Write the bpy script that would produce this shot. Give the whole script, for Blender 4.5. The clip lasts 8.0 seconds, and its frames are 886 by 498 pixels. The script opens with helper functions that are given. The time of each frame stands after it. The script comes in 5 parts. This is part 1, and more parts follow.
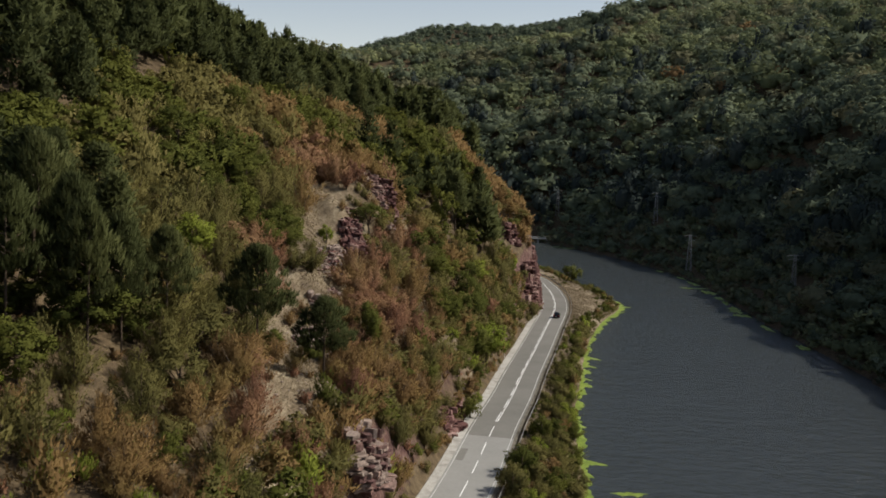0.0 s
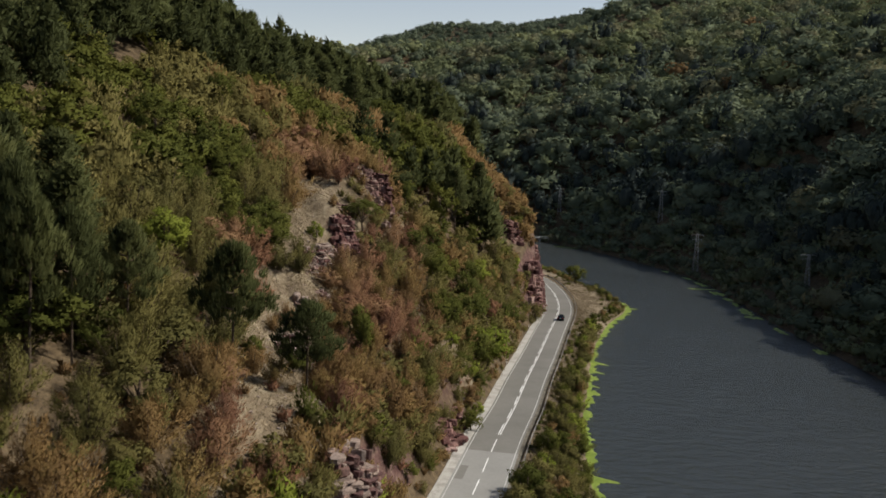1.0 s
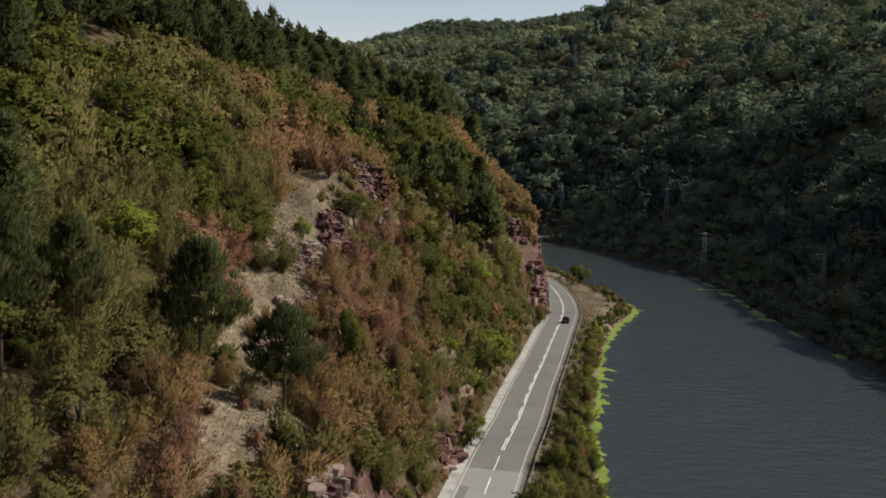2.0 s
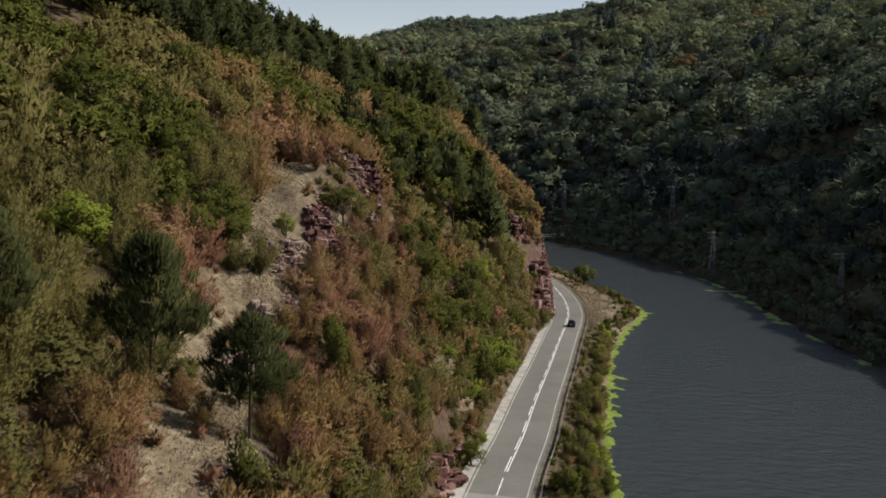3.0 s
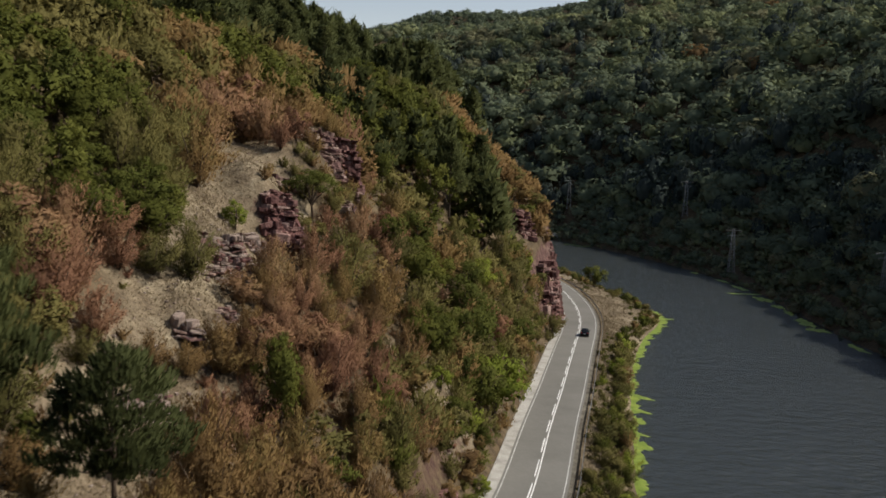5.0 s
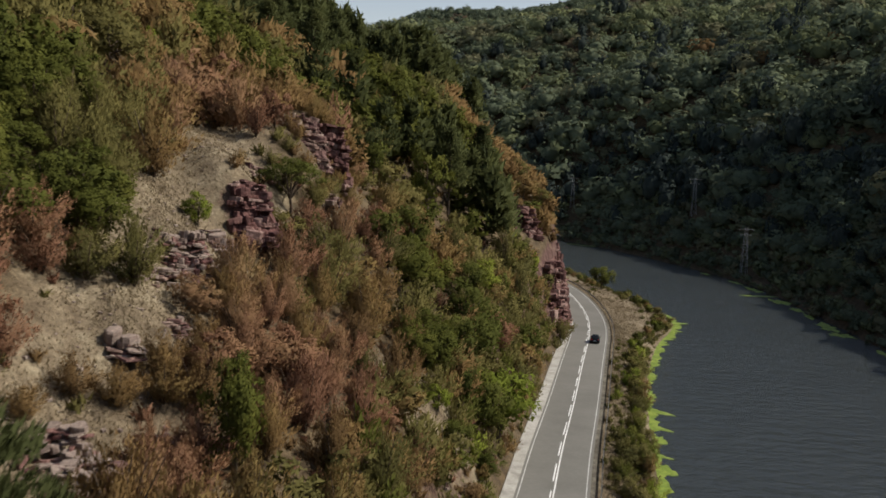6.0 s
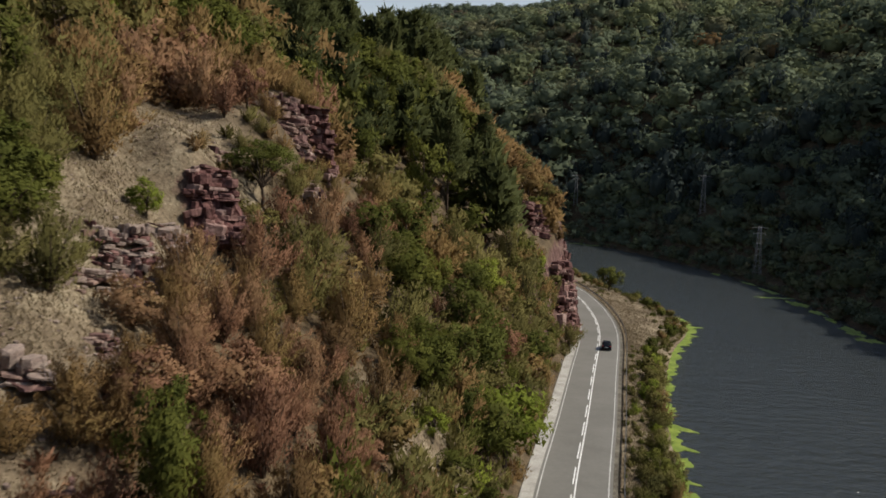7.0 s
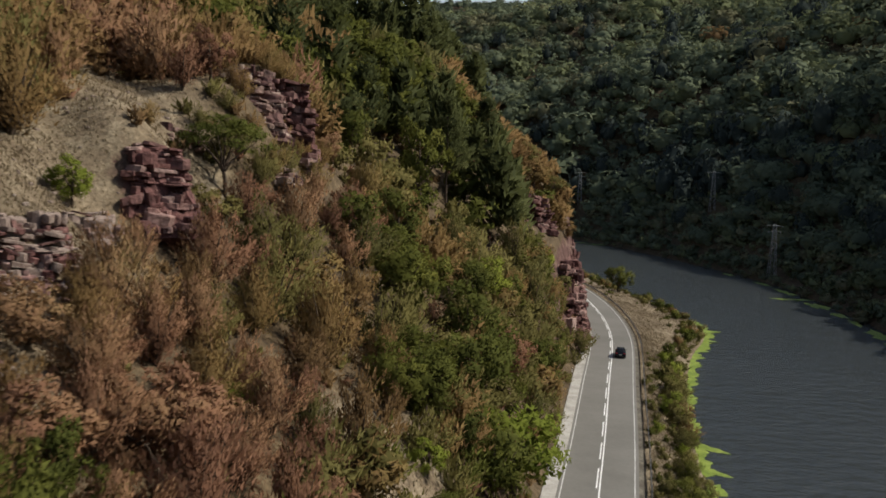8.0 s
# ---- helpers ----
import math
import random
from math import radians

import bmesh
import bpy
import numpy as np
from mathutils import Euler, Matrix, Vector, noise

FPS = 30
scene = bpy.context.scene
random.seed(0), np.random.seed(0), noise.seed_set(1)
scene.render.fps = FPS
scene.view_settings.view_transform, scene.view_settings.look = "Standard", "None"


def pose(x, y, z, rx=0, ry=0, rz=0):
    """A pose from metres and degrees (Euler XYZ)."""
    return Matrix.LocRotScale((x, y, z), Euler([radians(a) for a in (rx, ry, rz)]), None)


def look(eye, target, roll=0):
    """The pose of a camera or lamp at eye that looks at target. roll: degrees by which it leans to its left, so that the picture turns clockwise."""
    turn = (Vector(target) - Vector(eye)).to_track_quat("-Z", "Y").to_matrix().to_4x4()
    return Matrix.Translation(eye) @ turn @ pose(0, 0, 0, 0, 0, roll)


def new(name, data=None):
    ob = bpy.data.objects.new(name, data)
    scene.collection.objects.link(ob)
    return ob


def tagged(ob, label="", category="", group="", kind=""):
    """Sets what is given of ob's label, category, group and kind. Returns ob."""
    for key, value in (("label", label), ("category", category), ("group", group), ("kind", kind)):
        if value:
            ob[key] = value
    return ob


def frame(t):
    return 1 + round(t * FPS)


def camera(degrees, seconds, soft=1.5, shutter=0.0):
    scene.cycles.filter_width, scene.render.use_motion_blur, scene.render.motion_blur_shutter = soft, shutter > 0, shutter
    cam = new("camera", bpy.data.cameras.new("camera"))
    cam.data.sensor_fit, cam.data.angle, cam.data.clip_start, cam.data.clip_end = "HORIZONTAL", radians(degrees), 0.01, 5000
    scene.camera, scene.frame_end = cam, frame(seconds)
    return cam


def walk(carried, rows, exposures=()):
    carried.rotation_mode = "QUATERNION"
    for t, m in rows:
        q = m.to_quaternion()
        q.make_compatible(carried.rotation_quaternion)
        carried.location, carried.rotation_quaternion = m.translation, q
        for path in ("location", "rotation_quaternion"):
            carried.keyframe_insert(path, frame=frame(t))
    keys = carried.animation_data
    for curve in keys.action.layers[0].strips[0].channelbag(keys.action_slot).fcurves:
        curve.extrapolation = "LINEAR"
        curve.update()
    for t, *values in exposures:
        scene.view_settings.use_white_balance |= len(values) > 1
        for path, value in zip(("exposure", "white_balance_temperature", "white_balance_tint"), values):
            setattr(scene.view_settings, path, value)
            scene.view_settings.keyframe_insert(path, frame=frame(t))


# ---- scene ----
cam = camera(52.0, 8.0, soft=1.7, shutter=0.5)
AHEAD = Vector((-0.0087, 1.99, -0.1985))
EYES = [
    (0.0, 0.891, 1.053, 46.464),
    (0.5, 0.993, 6.479, 45.783),
    (1.0, 1.126, 12.447, 45.145),
    (1.5, 1.249, 18.27, 44.415),
    (3.0, 1.74, 37.459, 42.215),
    (3.5, 1.94, 43.908, 41.506),
    (4.0, 2.09, 50.87, 40.763),
    (4.5, 2.379, 57.321, 40.012),
    (6.0, 2.811, 78.623, 37.77),
    (6.5, 2.904, 85.377, 37.033),
    (7.0, 3.054, 92.637, 36.163),
    (7.5, 3.15, 99.518, 35.341),
    (8.0, 3.242, 106.562, 34.456),
]
walk(cam, [(t, look((x, y, z), Vector((x, y, z)) + AHEAD, 2.28)) for t, x, y, z in EYES])

# ---- light ----
SUN_AZ, SUN_EL = radians(83), radians(46)      # from north towards east, above the horizon
scene.view_settings.exposure = -0.05
world = bpy.data.worlds.new("sky")
scene.world = world
world.use_nodes = True
wn = world.node_tree.nodes
sky = wn.new("ShaderNodeTexSky")
sky.sky_type, sky.sun_disc = "NISHITA", False
sky.sun_elevation, sky.sun_rotation = SUN_EL, SUN_AZ
sky.air_density, sky.dust_density, sky.altitude = 1.1, 2.6, 300
wl = world.node_tree.links
# thin haze that pales the sky all round the horizon
coord, parts, rest_of, power, haze = (wn.new(k) for k in ("ShaderNodeTexCoord", "ShaderNodeSeparateXYZ", "ShaderNodeMath", "ShaderNodeMath", "ShaderNodeMix"))
wl.new(coord.outputs["Generated"], parts.inputs[0])
rest_of.operation, rest_of.use_clamp, rest_of.inputs[0].default_value = "SUBTRACT", True, 1.0
wl.new(parts.outputs["Z"], rest_of.inputs[1])
power.operation, power.inputs[1].default_value = "POWER", 7.0
wl.new(rest_of.outputs[0], power.inputs[0])
haze.data_type, haze.blend_type, haze.inputs[7].default_value = "RGBA", "ADD", (7.6, 7.2, 6.7, 1)
wl.new(power.outputs[0], haze.inputs[0])
wl.new(sky.outputs[0], haze.inputs[6])
wl.new(haze.outputs[2], wn["Background"].inputs[0])
wn["Background"].inputs[1].default_value = 0.095
sun = new("sun", bpy.data.lights.new("sun", "SUN"))
sun.data.energy, sun.data.angle, sun.data.color = 4.8, radians(0.5), (1.0, 0.94, 0.84)
to_sun = Vector((math.sin(SUN_AZ) * math.cos(SUN_EL), math.cos(SUN_AZ) * math.cos(SUN_EL), math.sin(SUN_EL)))
sun.matrix_world = look((0, 0, 400), Vector((0, 0, 400)) - to_sun)


# ---- materials ----
def material(name, rough=0.9):
    m = bpy.data.materials.new(name)
    m.use_nodes = True
    b = m.node_tree.nodes["Principled BSDF"]
    b.inputs["Roughness"].default_value = rough
    b.inputs["Specular IOR Level"].default_value = 0.25
    return m, m.node_tree.nodes, m.node_tree.links, b


def ramp(nodes, stops):
    r = nodes.new("ShaderNodeValToRGB")
    while len(r.color_ramp.elements) < len(stops):
        r.color_ramp.elements.new(0.5)
    for e, (p, c) in zip(r.color_ramp.elements, stops):
        e.position, e.color = p, (*c, 1)
    return r


def noise_node(nodes, links, scale, detail=6, rough=0.6, space="Object"):
    co = nodes.new("ShaderNodeTexCoord")
    n = nodes.new("ShaderNodeTexNoise")
    n.inputs["Scale"].default_value, n.inputs["Detail"].default_value = scale, detail
    n.inputs["Roughness"].default_value = rough
    links.new(co.outputs[space], n.inputs["Vector"])
    return n


def mix_node(nodes, links, a, b, fac, blend="MIX"):
    m = nodes.new("ShaderNodeMix")
    m.data_type, m.blend_type = "RGBA", blend
    for sock, v in ((m.inputs[0], fac), (m.inputs[6], a), (m.inputs[7], b)):
        if isinstance(v, (int, float)):
            sock.default_value = v
        elif isinstance(v, tuple):
            sock.default_value = (*v, 1)
        else:
            links.new(v, sock)
    return m.outputs[2]


def bump(nodes, links, bsdf, height, strength, distance):
    b = nodes.new("ShaderNodeBump")
    b.inputs["Strength"].default_value, b.inputs["Distance"].default_value = strength, distance
    links.new(height, b.inputs["Height"])
    links.new(b.outputs[0], bsdf.inputs["Normal"])


def two_scale(name, dark, mid, light, coarse, fine, rough=0.92, relief=0.5, depth=0.2, grain=0.37):
    """A surface whose colour varies at a coarse and at a fine scale, with relief from the fine one."""
    m, n, l, b = material(name, rough)
    big, small = noise_node(n, l, coarse, 4), noise_node(n, l, fine, 8, 0.7)
    c1 = ramp(n, [(0.3, dark), (0.5, mid), (0.72, light)])
    l.new(big.outputs[0], c1.inputs[0])
    c2 = ramp(n, [(0.3, (1 - grain,) * 3), (0.7, (1 + grain,) * 3)])
    l.new(small.outputs[0], c2.inputs[0])
    l.new(mix_node(n, l, c1.outputs[0], c2.outputs[0], 1.0, "MULTIPLY"), b.inputs["Base Color"])
    bump(n, l, b, small.outputs[0], relief, depth)
    return m


def leaf_material(name, stops, glow=0.36, sheen=0.06):
    """Leaves whose hue differs from plant to plant, from place to place and from leaf to leaf; they let some light through."""
    m, n, l, b = material(name, 0.8)
    b.inputs["Specular IOR Level"].default_value = sheen
    info, geo = n.new("ShaderNodeObjectInfo"), n.new("ShaderNodeNewGeometry")
    spot = n.new("ShaderNodeTexNoise")
    spot.inputs["Scale"].default_value, spot.inputs["Detail"].default_value = 0.16, 2
    l.new(geo.outputs["Position"], spot.inputs["Vector"])
    total = None
    for sock, share in ((info.outputs["Random"], 0.48), (geo.outputs["Random Per Island"], 0.18), (spot.outputs[0], 0.9)):
        add = n.new("ShaderNodeMath")
        add.operation = "MULTIPLY_ADD"
        add.inputs[1].default_value, add.inputs[2].default_value = share, -0.35
        l.new(sock, add.inputs[0])
        if total is not None:
            l.new(total, add.inputs[2])
        total = add.outputs[0]
    r = ramp(n, stops)
    l.new(total, r.inputs[0])
    l.new(r.outputs[0], b.inputs["Base Color"])
    t = n.new("ShaderNodeBsdfTranslucent")
    l.new(r.outputs[0], t.inputs["Color"])
    mx = n.new("ShaderNodeMixShader")
    mx.inputs[0].default_value = glow
    l.new(b.outputs[0], mx.inputs[1])
    l.new(t.outputs[0], mx.inputs[2])
    l.new(mx.outputs[0], n["Material Output"].inputs[0])
    return m


LEAVES = {
    "rust": leaf_material("rust leaves", [(0.0, (0.169, 0.085, 0.057)), (0.4, (0.251, 0.135, 0.081)), (0.75, (0.289, 0.180, 0.094)), (1.0, (0.240, 0.196, 0.085))]),
    "brown": leaf_material("brown leaves", [(0.0, (0.136, 0.085, 0.044)), (0.5, (0.229, 0.145, 0.061)), (1.0, (0.202, 0.172, 0.061))]),
    "olive": leaf_material("olive leaves", [(0.0, (0.081, 0.081, 0.029)), (0.5, (0.153, 0.135, 0.046)), (1.0, (0.213, 0.182, 0.066))]),
    "green": leaf_material("green leaves", [(0.0, (0.056, 0.066, 0.016)), (0.5, (0.10, 0.108, 0.024)), (1.0, (0.165, 0.162, 0.036))]),
    "lime": leaf_material("yellow green leaves", [(0.0, (0.125, 0.153, 0.024)), (0.5, (0.196, 0.229, 0.037)), (1.0, (0.273, 0.283, 0.055))]),
    "pine": leaf_material("pine needles", [(0.0, (0.042, 0.05, 0.02)), (0.5, (0.074, 0.084, 0.031)), (1.0, (0.122, 0.126, 0.047))], 0.36),
    # far-slope copies of the leaf colours, with aerial haze mixed in as blue
    "forest": leaf_material("hazy forest leaves", [(0.0, (0.073, 0.092, 0.066)), (0.5, (0.141, 0.165, 0.103)), (0.85, (0.227, 0.242, 0.139)), (1.0, (0.251, 0.233, 0.139))], 0.28, 0.0),
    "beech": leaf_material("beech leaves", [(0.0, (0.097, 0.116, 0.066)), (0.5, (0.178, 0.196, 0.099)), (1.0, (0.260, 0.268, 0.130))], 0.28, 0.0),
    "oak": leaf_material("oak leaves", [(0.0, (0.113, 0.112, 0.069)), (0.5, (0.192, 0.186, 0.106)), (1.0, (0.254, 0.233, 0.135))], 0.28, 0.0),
    "spruce": leaf_material("hazy pine needles", [(0.0, (0.04, 0.05, 0.046)), (0.5, (0.066, 0.08, 0.066)), (1.0, (0.1, 0.112, 0.084))], 0.2, 0.0),
}
BARK = two_scale("bark", (0.05, 0.035, 0.025), (0.09, 0.065, 0.045), (0.14, 0.10, 0.07), 1.5, 14)


def ground_material():
    """Straw-coloured grass and brown soil; bare red sandstone where the slope is steep."""
    m, n, l, b = material("dry grass, soil and rock", 0.95)
    big, mid, small = noise_node(n, l, 0.1, 4), noise_node(n, l, 0.7, 6), noise_node(n, l, 4.0, 6, 0.75)
    grass = ramp(n, [(0.36, (0.10, 0.072, 0.045)), (0.5, (0.2, 0.155, 0.1)), (0.64, (0.33, 0.275, 0.185))])
    add = n.new("ShaderNodeMath")
    add.operation, add.inputs[1].default_value = "MULTIPLY_ADD", 0.5
    half = n.new("ShaderNodeMath")
    half.operation, half.inputs[1].default_value = "MULTIPLY", 0.5
    l.new(big.outputs[0], half.inputs[0])
    l.new(mid.outputs[0], add.inputs[0])
    l.new(half.outputs[0], add.inputs[2])
    l.new(add.outputs[0], grass.inputs[0])
    litter = ramp(n, [(0.35, (0.045, 0.03, 0.015)), (0.5, (0.08, 0.054, 0.027)), (0.7, (0.135, 0.094, 0.048))])
    l.new(mid.outputs[0], litter.inputs[0])
    cover = n.new("ShaderNodeAttribute")
    cover.attribute_name = "litter"
    soil = mix_node(n, l, grass.outputs[0], litter.outputs[0], cover.outputs["Fac"])
    rock = ramp(n, [(0.3, (0.06, 0.028, 0.026)), (0.5, (0.12, 0.065, 0.055)), (0.7, (0.22, 0.15, 0.12))])
    l.new(mid.outputs[0], rock.inputs[0])
    geo, xyz = n.new("ShaderNodeNewGeometry"), n.new("ShaderNodeSeparateXYZ")
    l.new(geo.outputs["Normal"], xyz.inputs[0])
    wob = n.new("ShaderNodeMath")
    wob.operation, wob.inputs[1].default_value = "MULTIPLY_ADD", 0.3
    l.new(mid.outputs[0], wob.inputs[0])
    l.new(xyz.outputs["Z"], wob.inputs[2])
    steep = ramp(n, [(0.52, (1, 1, 1)), (0.64, (0, 0, 0))])
    l.new(wob.outputs[0], steep.inputs[0])
    c = mix_node(n, l, soil, rock.outputs[0], steep.outputs[0])
    grain = ramp(n, [(0.32, (0.5, 0.5, 0.5)), (0.68, (1.35, 1.35, 1.35))])
    l.new(small.outputs[0], grain.inputs[0])
    l.new(mix_node(n, l, c, grain.outputs[0], 1.0, "MULTIPLY"), b.inputs["Base Color"])
    rough_of = n.new("ShaderNodeMath")
    rough_of.operation, rough_of.inputs[1].default_value = "MULTIPLY_ADD", 0.35
    l.new(small.outputs[0], rough_of.inputs[0])
    l.new(mid.outputs[0], rough_of.inputs[2])
    bump(n, l, b, rough_of.outputs[0], 0.7, 0.35)
    return m


def stone_material(name="red sandstone", stops=((0.0, (0.08, 0.04, 0.038)), (0.4, (0.15, 0.085, 0.073)), (0.75, (0.24, 0.16, 0.13)), (1.0, (0.36, 0.285, 0.235)))):
    """Layered sandstone, differing from stone to stone."""
    m, n, l, b = material(name, 0.9)
    info = n.new("ShaderNodeObjectInfo")
    one = ramp(n, list(stops))
    l.new(info.outputs["Random"], one.inputs[0])
    geo = n.new("ShaderNodeNewGeometry")
    nz = n.new("ShaderNodeTexNoise")
    nz.inputs["Scale"].default_value, nz.inputs["Detail"].default_value = 2.2, 8
    l.new(geo.outputs["Position"], nz.inputs["Vector"])
    g = ramp(n, [(0.3, (0.5, 0.5, 0.5)), (0.7, (1.35, 1.35, 1.35))])
    l.new(nz.outputs[0], g.inputs[0])
    l.new(mix_node(n, l, one.outputs[0], g.outputs[0], 1.0, "MULTIPLY"), b.inputs["Base Color"])
    bump(n, l, b, nz.outputs[0], 0.9, 0.25)
    return m


GROUND, ROCK = ground_material(), stone_material()
RED_ROCK = stone_material("maroon rock", ((0.0, (0.07, 0.03, 0.028)), (0.4, (0.14, 0.066, 0.058)), (0.75, (0.22, 0.125, 0.108)), (1.0, (0.32, 0.22, 0.19))))
PALE_ROCK = two_scale("pale weathered rock", (0.17, 0.12, 0.1), (0.27, 0.21, 0.175), (0.4, 0.34, 0.29), 0.6, 4)
ASPHALT = two_scale("asphalt", (0.135, 0.129, 0.114), (0.162, 0.155, 0.138), (0.19, 0.182, 0.162), 0.08, 2.0, 0.85, 0.1, 0.02, 0.07)
PAINT = two_scale("road paint", (0.6, 0.6, 0.58), (0.72, 0.72, 0.7), (0.8, 0.8, 0.78), 0.6, 6, 0.7, 0.1, 0.01)
WORN_PAINT = two_scale("worn road paint", (0.34, 0.335, 0.31), (0.46, 0.455, 0.43), (0.56, 0.555, 0.53), 0.6, 6, 0.75, 0.1, 0.01)
SOIL = two_scale("dirt and gravel", (0.07, 0.06, 0.045), (0.12, 0.105, 0.08), (0.2, 0.18, 0.14), 0.6, 5)
CONCRETE = two_scale("concrete", (0.25, 0.235, 0.21), (0.36, 0.345, 0.31), (0.45, 0.43, 0.39), 0.5, 5, 0.9, 0.3, 0.03, 0.2)
STEEL = two_scale("galvanised steel", (0.16, 0.155, 0.145), (0.23, 0.225, 0.21), (0.31, 0.3, 0.28), 0.5, 6, 0.55, 0.1, 0.01)
ASPHALT_PALE = two_scale("newer pale asphalt", (0.215, 0.21, 0.195), (0.245, 0.24, 0.222), (0.275, 0.268, 0.25), 0.08, 2.0, 0.85, 0.1, 0.02, 0.07)
STRAW = leaf_material("dry grass blades", [(0.0, (0.17, 0.13, 0.08)), (0.5, (0.26, 0.21, 0.135)), (1.0, (0.35, 0.295, 0.2))], 0.3)


def plain(name, colour, rough=0.5, metal=0.0):
    m, n, l, b = material(name, rough)
    b.inputs["Base Color"].default_value, b.inputs["Metallic"].default_value = (*colour, 1), metal
    return m


DULL = two_scale("weathered grey steel", (0.2, 0.2, 0.195), (0.28, 0.28, 0.27), (0.35, 0.345, 0.33), 0.5, 5, 0.6, 0.1, 0.01)
CAR_PAINT, RUBBER, GLASS = plain("dark car paint", (0.012, 0.014, 0.02), 0.25), plain("rubber", (0.02, 0.02, 0.02), 0.9), plain("dark glass", (0.01, 0.012, 0.014), 0.06)
ALLOY, RED_LAMP, WHITE = plain("alloy", (0.5, 0.5, 0.5), 0.35, 1.0), plain("red lamp glass", (0.35, 0.02, 0.02), 0.2), plain("white paint", (0.75, 0.75, 0.72), 0.6)
ALGA = two_scale("algae", (0.1, 0.145, 0.02), (0.165, 0.225, 0.03), (0.27, 0.32, 0.06), 0.5, 3, 0.6, 0.5, 0.05)


def water_material():
    m, n, l, b = material("river water", 0.12)
    b.inputs["Base Color"].default_value = (0.036, 0.0415, 0.042, 1)
    b.inputs["IOR"].default_value = 1.33
    b.inputs["Specular IOR Level"].default_value = 0.5
    w = noise_node(n, l, 0.42, 4, 0.62)
    mp = n.new("ShaderNodeMapping")
    mp.inputs["Scale"].default_value = (0.75, 1.25, 1.0)
    mp.inputs["Rotation"].default_value = (0, 0, radians(20))
    l.new(w.inputs["Vector"].links[0].from_socket, mp.inputs["Vector"])
    l.new(mp.outputs[0], w.inputs["Vector"])
    drift = noise_node(n, l, 0.16, 4, 0.65)
    l.new(mp.outputs[0], drift.inputs["Vector"])
    both = n.new("ShaderNodeMath")
    both.operation, both.inputs[1].default_value = "MULTIPLY_ADD", 0.7
    l.new(drift.outputs[0], both.inputs[0])
    l.new(w.outputs[0], both.inputs[2])
    bump(n, l, b, both.outputs[0], 1.0, 0.75)
    gust = noise_node(n, l, 0.035, 5, 0.6)
    l.new(mp.outputs[0], gust.inputs["Vector"])
    calm = ramp(n, [(0.3, (0.15, 0.15, 0.15)), (0.7, (0.24, 0.24, 0.24))])
    l.new(gust.outputs[0], calm.inputs[0])
    l.new(calm.outputs[0], b.inputs["Roughness"])
    return m


WATER = water_material()


# ---- lines of the plan ----
def smooth_line(points, step):
    """A dense line through the points (Catmull-Rom)."""
    p = [Vector(q) for q in points]
    p = [2 * p[0] - p[1]] + p + [2 * p[-1] - p[-2]]
    out = []
    for a, b, c, d in zip(p, p[1:], p[2:], p[3:]):
        n = max(2, min(60, int((c - b).length / step)))
        for i in range(n):
            t = i / n
            out.append(0.5 * (2 * b + (c - a) * t + (2 * a - 5 * b + 4 * c - d) * t * t + (3 * b - a - 3 * c + d) * t ** 3))
    return np.array([tuple(q) for q in out + [p[-2]]])


ROAD = smooth_line([(-300, -1500), (-60, -200), (-30, -60), (-18, 0), (-8, 50), (-2.2, 82), (2.9, 110), (5.7, 124), (9.9, 147), (13.7, 165),
                    (17.6, 186), (22.0, 208), (27.2, 235), (31.9, 259), (34.3, 274), (35.7, 289), (36.3, 306), (35.8, 325), (33.8, 342), (29.5, 357),
                    (21, 372), (7, 388), (-14, 402), (-50, 420), (-150, 450), (-600, 520), (-2500, 700)], 2.0)
SHORE_L = smooth_line([(-290, -1500), (-55, -220), (-25, -70), (-10, 0), (0, 40), (12, 90), (20.5, 120), (22.6, 134), (25.5, 164), (30.5, 192), (35.5, 220),
                       (40.5, 242), (48, 268), (56, 288), (59, 302), (58, 322), (55, 341), (50, 362), (42, 402), (26, 432), (-10, 452), (-60, 470),
                       (-160, 492), (-600, 560), (-2500, 740)], 3.0)
SHORE_R = smooth_line([(-220, -1500), (10, -200), (40, -50), (62, 30), (78, 90), (90, 150), (97, 196), (99, 245), (99, 284), (102, 330), (103, 363), (100, 398),
                       (85, 456), (73, 490), (58, 522), (30, 548), (-20, 568), (-100, 590), (-600, 660), (-2500, 850)], 3.0)


def side(line, x, y):
    """Signed distance of the places to a line: positive to its left. Also how far north the nearest place of the line is."""
    x, y = np.asarray(x, float).ravel(), np.asarray(y, float).ravel()
    out, north = np.empty(len(x)), np.empty(len(x))
    tan = np.gradient(line, axis=0)
    for i in range(0, len(x), 4000):
        dx, dy = x[i:i + 4000, None] - line[:, 0], y[i:i + 4000, None] - line[:, 1]
        q = dx * dx + dy * dy
        k = q.argmin(1)
        r = np.arange(len(k))
        s = tan[k, 0] * dy[r, k] - tan[k, 1] * dx[r, k]
        length = np.maximum(np.hypot(tan[k, 0], tan[k, 1]), 1e-6)
        dist = np.sqrt(q[r, k])
        near = np.abs(s) / length
        out[i:i + 4000] = np.sign(s) * np.where(dist < 12, np.minimum(dist, near), dist)
        north[i:i + 4000] = line[k, 1]
    return out, north


WAVES = [(random.uniform(0, math.tau), random.uniform(0, math.tau), random.uniform(0.7, 1.3)) for _ in range(24)]


